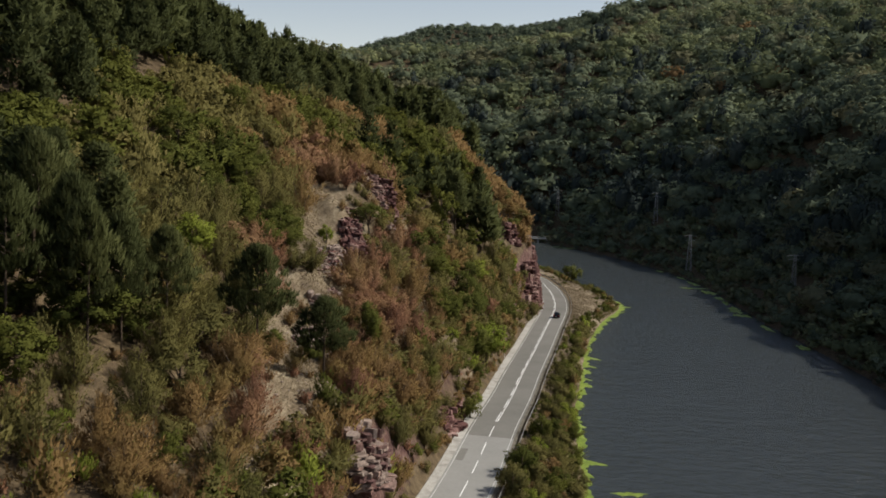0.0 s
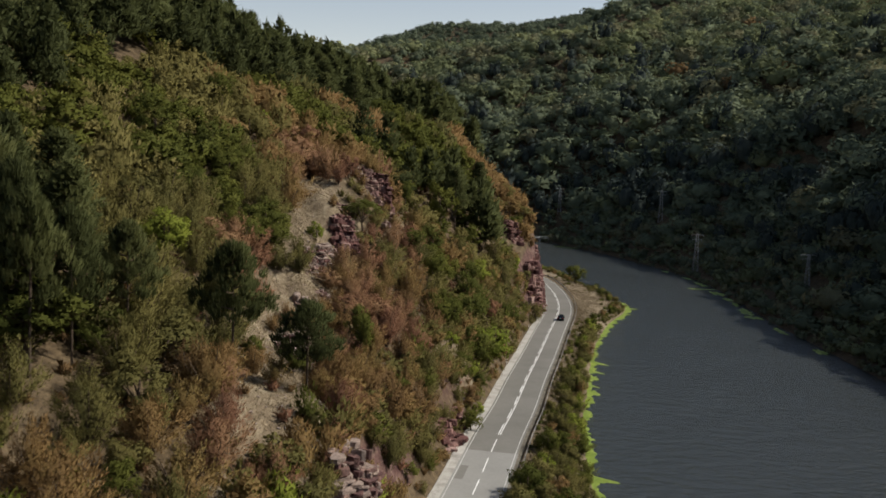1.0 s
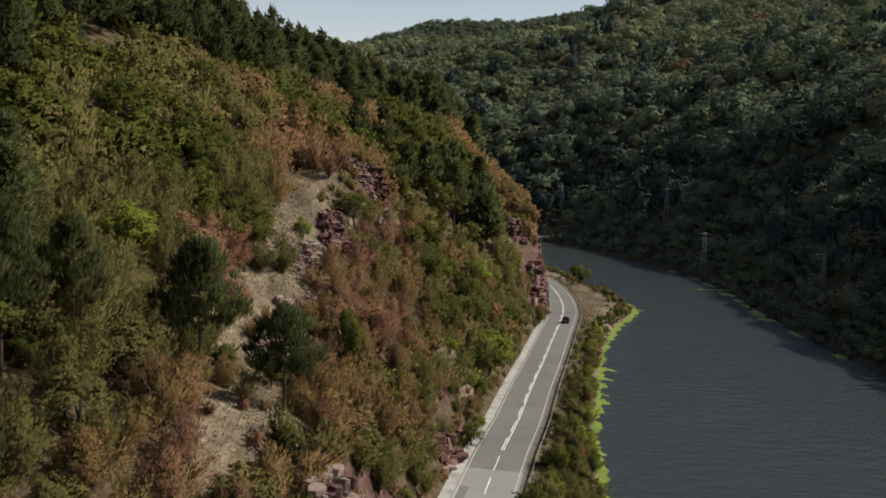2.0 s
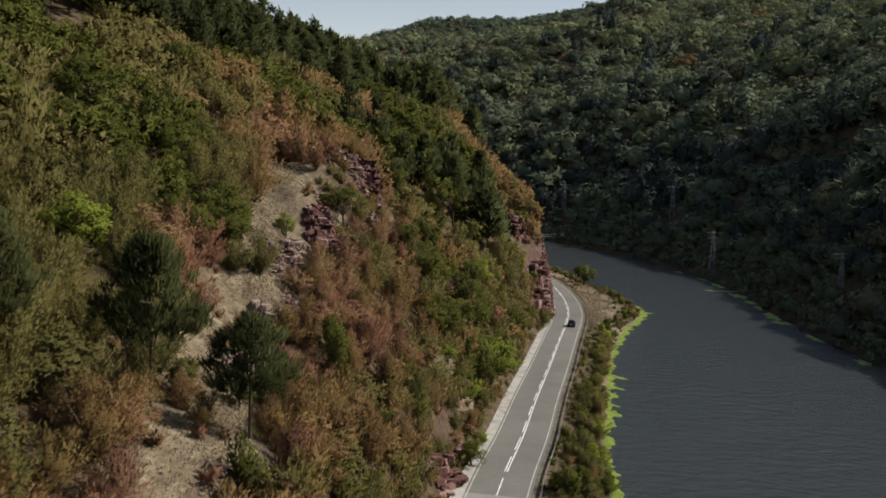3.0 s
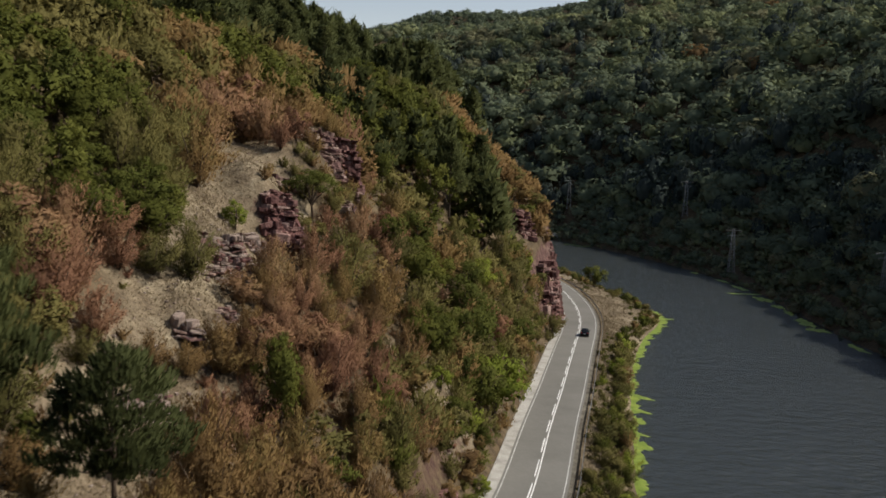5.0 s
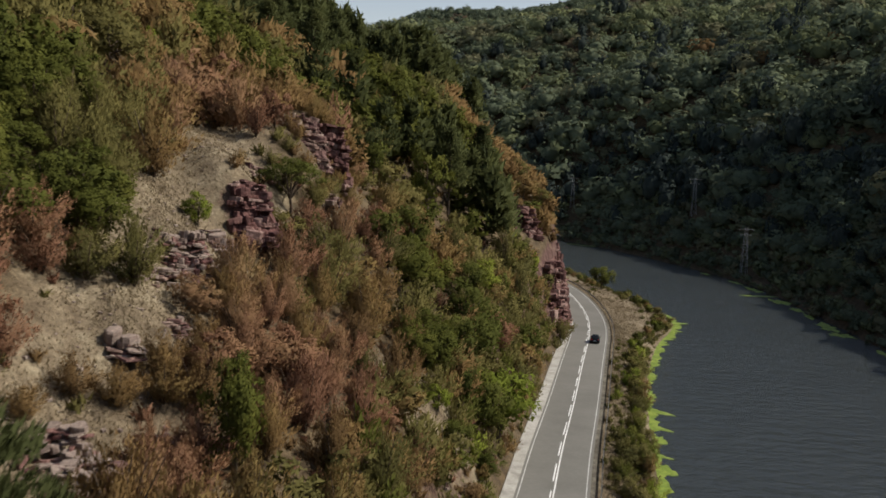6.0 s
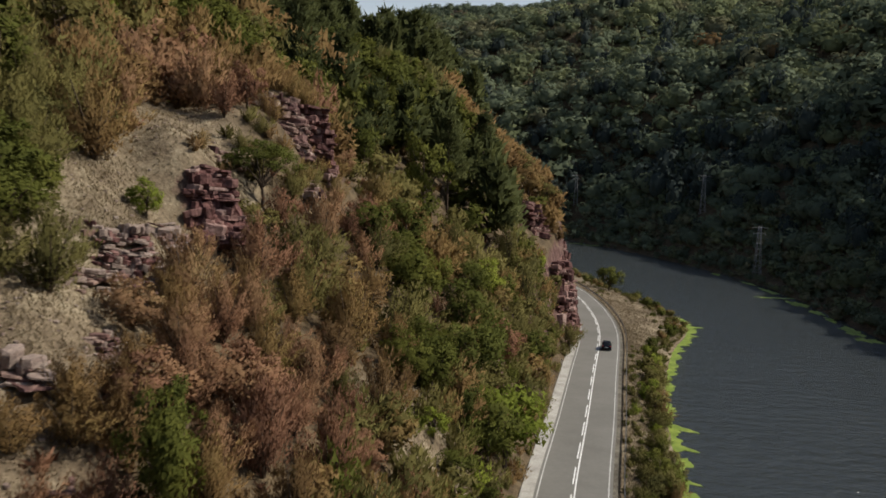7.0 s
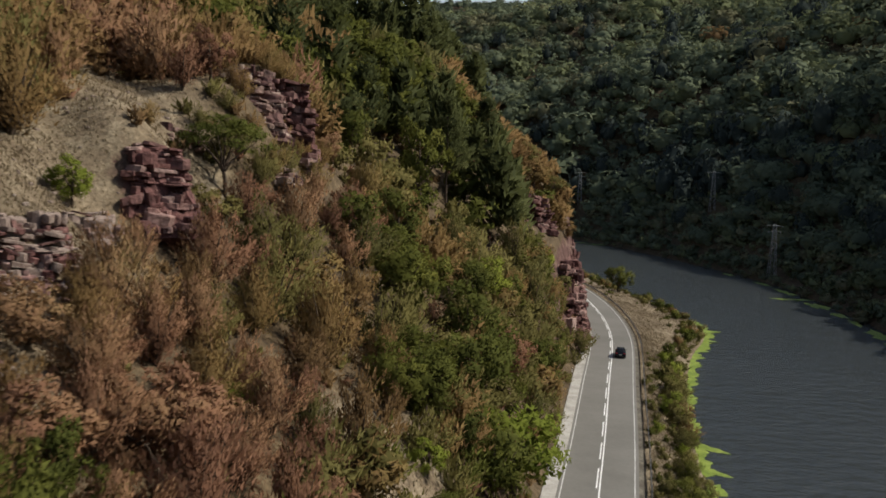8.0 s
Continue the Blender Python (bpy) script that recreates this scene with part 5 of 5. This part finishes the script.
def car():
    """A dark saloon, nose towards +y."""
    ob = new("car")
    ob.matrix_basis = Matrix.Translation((32.6, 254.6, 3.11)) @ Matrix.Rotation(radians(-10.5), 4, "Z")
    tagged(ob, "dark blue-black hatchback car driving on the grey road", "car")

    def hull(name, sections, mat, label=""):
        rows = []
        for y, w0, z0, w1, z1 in sections:               # half width and height below, half width and height above
            rows.append([(-w0, y, z0), (-w0 * 1.03, y, z0 + (z1 - z0) * 0.45), (-w1, y, z1 - 0.04), (-w1 * 0.9, y, z1), (w1 * 0.9, y, z1), (w1, y, z1 - 0.04), (w0 * 1.03, y, z0 + (z1 - z0) * 0.45), (w0, y, z0)])
        v = np.array(rows).reshape(-1, 3)
        f = grid_faces(len(rows), 8)
        k = np.arange(len(rows)) * 8
        under = np.stack([k[:-1] + 7, k[1:] + 7, k[1:], k[:-1]], -1)
        ends = [(0, 1, 6, 7), (1, 2, 5, 6), (2, 3, 4, 5)]
        last = k[-1]
        caps = [tuple(e) for e in ends] + [tuple(last + q for q in reversed(e)) for e in ends]
        p = new(name, add_mesh(name, v, np.concatenate([f, under, np.array(caps)]), mat, True))
        p.parent = ob
        return tagged(p, label)

    hull("body", [(-2.15, 0.74, 0.42, 0.72, 0.80), (-2.08, 0.84, 0.26, 0.82, 0.98), (-1.5, 0.88, 0.2, 0.84, 1.0), (0.0, 0.9, 0.19, 0.85, 0.96), (1.0, 0.89, 0.2, 0.82, 0.92), (1.75, 0.86, 0.24, 0.76, 0.80), (2.1, 0.72, 0.32, 0.62, 0.66)], CAR_PAINT)
    hull("cabin", [(-1.98, 0.72, 0.96, 0.60, 1.06), (-1.45, 0.76, 0.96, 0.58, 1.40), (-0.6, 0.78, 0.95, 0.60, 1.47), (0.2, 0.78, 0.94, 0.58, 1.42), (1.05, 0.72, 0.90, 0.60, 0.96)], GLASS, "dark tinted windows")
    hull("roof", [(-1.5, 0.58, 1.39, 0.56, 1.43), (-0.6, 0.61, 1.46, 0.59, 1.50), (0.15, 0.58, 1.42, 0.56, 1.46)], CAR_PAINT)
    tyre = lathe("tyre", [(-0.1, 0.2), (-0.1, 0.29), (-0.07, 0.32), (0.07, 0.32), (0.1, 0.29), (0.1, 0.2)], RUBBER)
    rim = lathe("rim", [(-0.08, 0.0), (-0.08, 0.2), (0.08, 0.2), (0.06, 0.12), (0.07, 0.0)], ALLOY)
    for sx in (-0.8, 0.8):
        for sy in (-1.33, 1.28):
            w = new("wheel")
            w.parent, w.location = ob, (sx, sy, 0.32)
            for nm, me in (("tyre", tyre), ("rim", rim)):
                c = new(nm, me)
                c.parent = w
    lamp, head = box_mesh("tail_light", 0.3, 0.08, 0.16, RED_LAMP, 0.02), box_mesh("headlight", 0.32, 0.1, 0.14, WHITE, 0.02)
    mirror = box_mesh("wing_mirror", 0.2, 0.1, 0.13, CAR_PAINT, 0.03)
    for sx in (-1, 1):
        for nm, me, at, label in (("tail_light", lamp, (sx * 0.64, -2.12, 0.84), "red tail light"), ("headlight", head, (sx * 0.56, 1.98, 0.64), "clear headlight"), ("wing_mirror", mirror, (sx * 0.98, 0.62, 1.0), "")):
            c = tagged(new(nm, me), label)
            c.parent, c.location = ob, at
    for nm, me, at, label in (("number_plate", box_mesh("number_plate", 0.5, 0.02, 0.11, WHITE, 0.004), (0, -2.17, 0.62), "white plate"), ("bumper", box_mesh("bumper", 1.5, 0.12, 0.2, RUBBER, 0.03), (0, -2.12, 0.42), "black lower bumper")):
        c = tagged(new(nm, me), label)
        c.parent, c.location = ob, at


def marker_posts():
    rod = box_mesh("post", 0.1, 0.1, 0.9, WHITE, 0.02)
    band = box_mesh("reflector", 0.106, 0.106, 0.14, RUBBER, 0.004)
    for s in (218.5, 262.0, 305.0):
        x, y = offset_line(stretch(s, s + 3), 5.45)[0]
        ob = tagged(new("marker_post"), "short white roadside marker post beside the gutter", "marker post", "marker posts")
        ob.location = (x, y, float(height(np.array([x]), np.array([y]))[0]))
        for nm, me, z in (("post", rod, 0.4), ("reflector", band, 0.66)):
            c = new(nm, me)
            c.parent, c.location = ob, (0, 0, z)


def pylon(x, y, tall):
    z = float(height(np.array([x]), np.array([y]))[0])
    ob = tagged(new("pylon"), "grey steel lattice power pylon on the far bank", "pylon", "pylons")
    ob.location = (x, y, z - 0.2)
    foot, top = tall * 0.065, tall * 0.022
    corner = [(-1, -1), (1, -1), (1, 1), (-1, 1)]
    for a, b in corner:
        c = new("leg", tube_mesh("leg", [(a * foot, b * foot, 0), (a * top, b * top, tall)], [0.09, 0.06], DULL, 5))
        c.parent = ob
    bits, n = [], 9
    for i in range(n):
        z0, z1 = tall * i / n, tall * (i + 1) / n
        r0, r1 = foot + (top - foot) * i / n, foot + (top - foot) * (i + 1) / n
        for (a, b), (a2, b2) in zip(corner, corner[1:] + corner[:1]):
            bits.append(tube([(a * r0, b * r0, z0), (a2 * r1, b2 * r1, z1)], [0.035, 0.035], 4))
            bits.append(tube([(a * r1, b * r1, z1), (a2 * r1, b2 * r1, z1)], [0.03, 0.03], 4))
    c = new("bracing", add_mesh("bracing", *joined(bits), DULL))
    c.parent = ob
    for zz, half in ((tall * 0.97, 2.6), (tall * 0.86, 2.0)):
        c = new("crossarm", tube_mesh("crossarm", [(-half, 0, zz), (0, 0, zz + 0.12), (half, 0, zz)], [0.07, 0.1, 0.07], DULL, 6))
        c.parent = ob
        for sx in (-0.92, 0.92):
            i = new("insulator", lathe("insulator", [(0, 0.03), (0.05, 0.12), (0.12, 0.05), (0.2, 0.12), (0.27, 0.05), (0.35, 0.1), (0.4, 0.02)], DULL, 8))
            i.parent = ob
            i.matrix_basis = Matrix.Translation((sx * half, 0, zz)) @ Matrix.Rotation(radians(90), 4, "Y")


def algae():
    rng = np.random.default_rng(9)

    def mat_of(root, tip, half, name="algae_mat"):
        root, tip = Vector(root), Vector(tip)
        d = tip - root
        n = Vector((-d.y, d.x)).normalized()
        nu, nv = 14, 7
        v = []
        for i in range(nu):
            u = i / (nu - 1)
            c = root + d * u + n * (0.25 * half * math.sin(u * 3.0) * rng.uniform(0.6, 1.2))
            w = half * ((1 - u) ** 0.8 * (1 + 0.2 * math.sin(u * 15 + root.y)) + 0.08)
            for j in range(nv):
                q = c + n * w * (j / (nv - 1) * 2 - 1) * rng.uniform(0.88, 1.12)
                v.append((q.x, q.y, 0.03 + 0.07 * rng.random() * (1 - abs(j / (nv - 1) * 2 - 1))))
        ob = new(name, add_mesh(name, v, grid_faces(nu, nv), ALGA, False))
        so = ob.modifiers.new("thick", "SOLIDIFY")
        so.thickness, so.offset = 0.06, -1
        tagged(ob, "bright green mat of floating water plants", "water plants", "floating water plants")

    def blob(x, y, rx, ry, turn):
        nu, nv = 8, 22
        v = []
        wob = rng.uniform(0, 6.28, 3)
        for i in range(nu):
            for j in range(nv + 1):
                a = j / nv * math.tau
                r = (i / (nu - 1)) * (1 + 0.3 * math.sin(2 * a + wob[0]) + 0.25 * math.sin(5 * a + wob[1]) + 0.16 * math.sin(11 * a + wob[2]))
                px, py = math.cos(a) * r * rx, math.sin(a) * r * ry
                v.append((x + px * math.cos(turn) - py * math.sin(turn), y + px * math.sin(turn) + py * math.cos(turn), 0.03 + 0.05 * rng.random() * (1 - i / nu)))
        ob = new("algae_mat", add_mesh("algae_mat", v, grid_faces(nu, nv + 1), ALGA, False))
        so = ob.modifiers.new("thick", "SOLIDIFY")
        so.thickness, so.offset = 0.06, -1
        tagged(ob, "bright green mat of floating water plants", "water plants", "floating water plants")

    tips = [(39.2, 213.9), (34.9, 199.4), (34.0, 193.1), (30.1, 180.2), (29.4, 173.2), (27.1, 163.4), (39.8, 237.7), (42.9, 244.9), (52.3, 280.1), (60.8, 294.3), (27.8, 158), (26.5, 150), (27.6, 138), (24.6, 132),
            (38.2, 224), (38.4, 231), (45.6, 252), (48.2, 262), (50.6, 271), (55.6, 285), (37.0, 205.5), (33.2, 187)]
    for x, y in tips:
        k = np.hypot(SHORE_L[:, 0] - x + 1.0, SHORE_L[:, 1] - y - 1.2).argmin()
        rx, ry = SHORE_L[k]
        far = rng.uniform(0.75, 1.0)
        mat_of((rx - 0.8, ry + 0.4), (rx + (x - 0.4 - rx) * far, ry + (y + 0.3 - ry) * far), rng.uniform(0.9, 3.0))
    edge = SHORE_L[(SHORE_L[:, 1] > 118) & (SHORE_L[:, 1] < 315)]
    edge = np.array([Vector(a).lerp(Vector(b), u) for a, b in zip(edge, edge[1:]) for u in (0, 0.25, 0.5, 0.75)])
    for i in range(0, len(edge) - 3, 24):                 # the fringe along the water's edge
        run = edge[i:i + 25]
        if len(run) < 3:
            continue
        away = np.stack([np.gradient(run[:, 1]), -np.gradient(run[:, 0])], -1)
        away /= np.linalg.norm(away, axis=1)[:, None]
        wide = np.interp(run[:, 1], [245, 275, 300, 312], [1, 1.6, 1.9, 0.4]) * np.clip(1.0 + 0.8 * rolling(run[:, 0], run[:, 1], 9, 4, 0.7), 0.15, 3)
        v = [(*(q + a * (w * u + 0.6 * (u - 1)) * (1 + 0.08 * rng.normal())), 0.03 + 0.06 * rng.random() * (1 - u)) for q, a, w in zip(run, away, wide) for u in (0, 0.25, 0.5, 0.75, 1)]
        ob = new("algae_mat", add_mesh("algae_mat", v, grid_faces(len(run), 5), ALGA, False))
        so = ob.modifiers.new("thick", "SOLIDIFY")
        so.thickness, so.offset = 0.06, 0
        tagged(ob, "ragged green fringe of water plants at the bank", "water plants", "floating water plants")
    blob(28.2, 126.3, 1.8, 0.9, 0.1)
    for y, off, long, wide in ((366, 0.4, 5.0, 1.3), (352, 3.6, 1.6, 3.4), (341, 0.6, 6.0, 1.5), (327, 0.4, 4.5, 0.9), (316, 0.5, 4.0, 0.8), (301, 0.9, 5.0, 1.8), (290, 1.2, 3.5, 1.6), (383, 0.3, 5.0, 0.7), (405, 0.3, 3.5, 0.8),
                               (268, 0.5, 4.0, 1.0), (240, 0.4, 4.0, 0.9)):
        k = np.abs(SHORE_R[:, 1] - y).argmin()
        d = SHORE_R[k + 1] - SHORE_R[k - 1]
        blob(SHORE_R[k][0] - off - 1.6, y, long, wide * 1.25, math.atan2(d[1], d[0]))
    for x, y, rx, ry, turn in ((70.0, 498, 6.5, 1.6, -0.5), (62, 505, 3, 1.0, 0.1)):
        blob(x, y, rx, ry, turn)


def landing():
    """The pale low wall with a rail at the far bend."""
    x, y = 52.0, 527.0
    ob = tagged(new("landing_stage"), "pale concrete landing with a low rail at the water", "landing stage")
    ob.location = (x, y, 0)
    for nm, me, at in (("deck", box_mesh("deck", 15, 3.0, 0.5, CONCRETE, 0.05), (0, 0, 2.4)), ("pier", box_mesh("pier", 0.8, 2.4, 4.4, CONCRETE, 0.05), (-5, 0, 0.1)), ("pier", box_mesh("pier", 0.8, 2.4, 4.4, CONCRETE, 0.05), (1.5, 0, 0.1)),
                       ("pier", box_mesh("pier", 0.8, 2.4, 4.4, CONCRETE, 0.05), (6.5, 0, 0.1)), ("rail", box_mesh("rail", 15, 0.1, 0.12, WHITE, 0.02), (0, -1.4, 3.5))):
        c = new(nm, me)
        c.parent, c.location = ob, at
    for i in range(7):
        c = new("rail_post", box_mesh("rail_post", 0.12, 0.12, 0.9, WHITE, 0.02))
        c.parent, c.location = ob, (-7 + i * 2.33, -1.4, 3.05)


hill_plants()
verge_plants()
far_woods()
far_bank()
bank_trees()
car()
guard_rail()
marker_posts()
for px, py, tall in PYLONS:
    pylon(px, py, tall)
landing()
algae()
dry_grass()
rubble()
rocks()
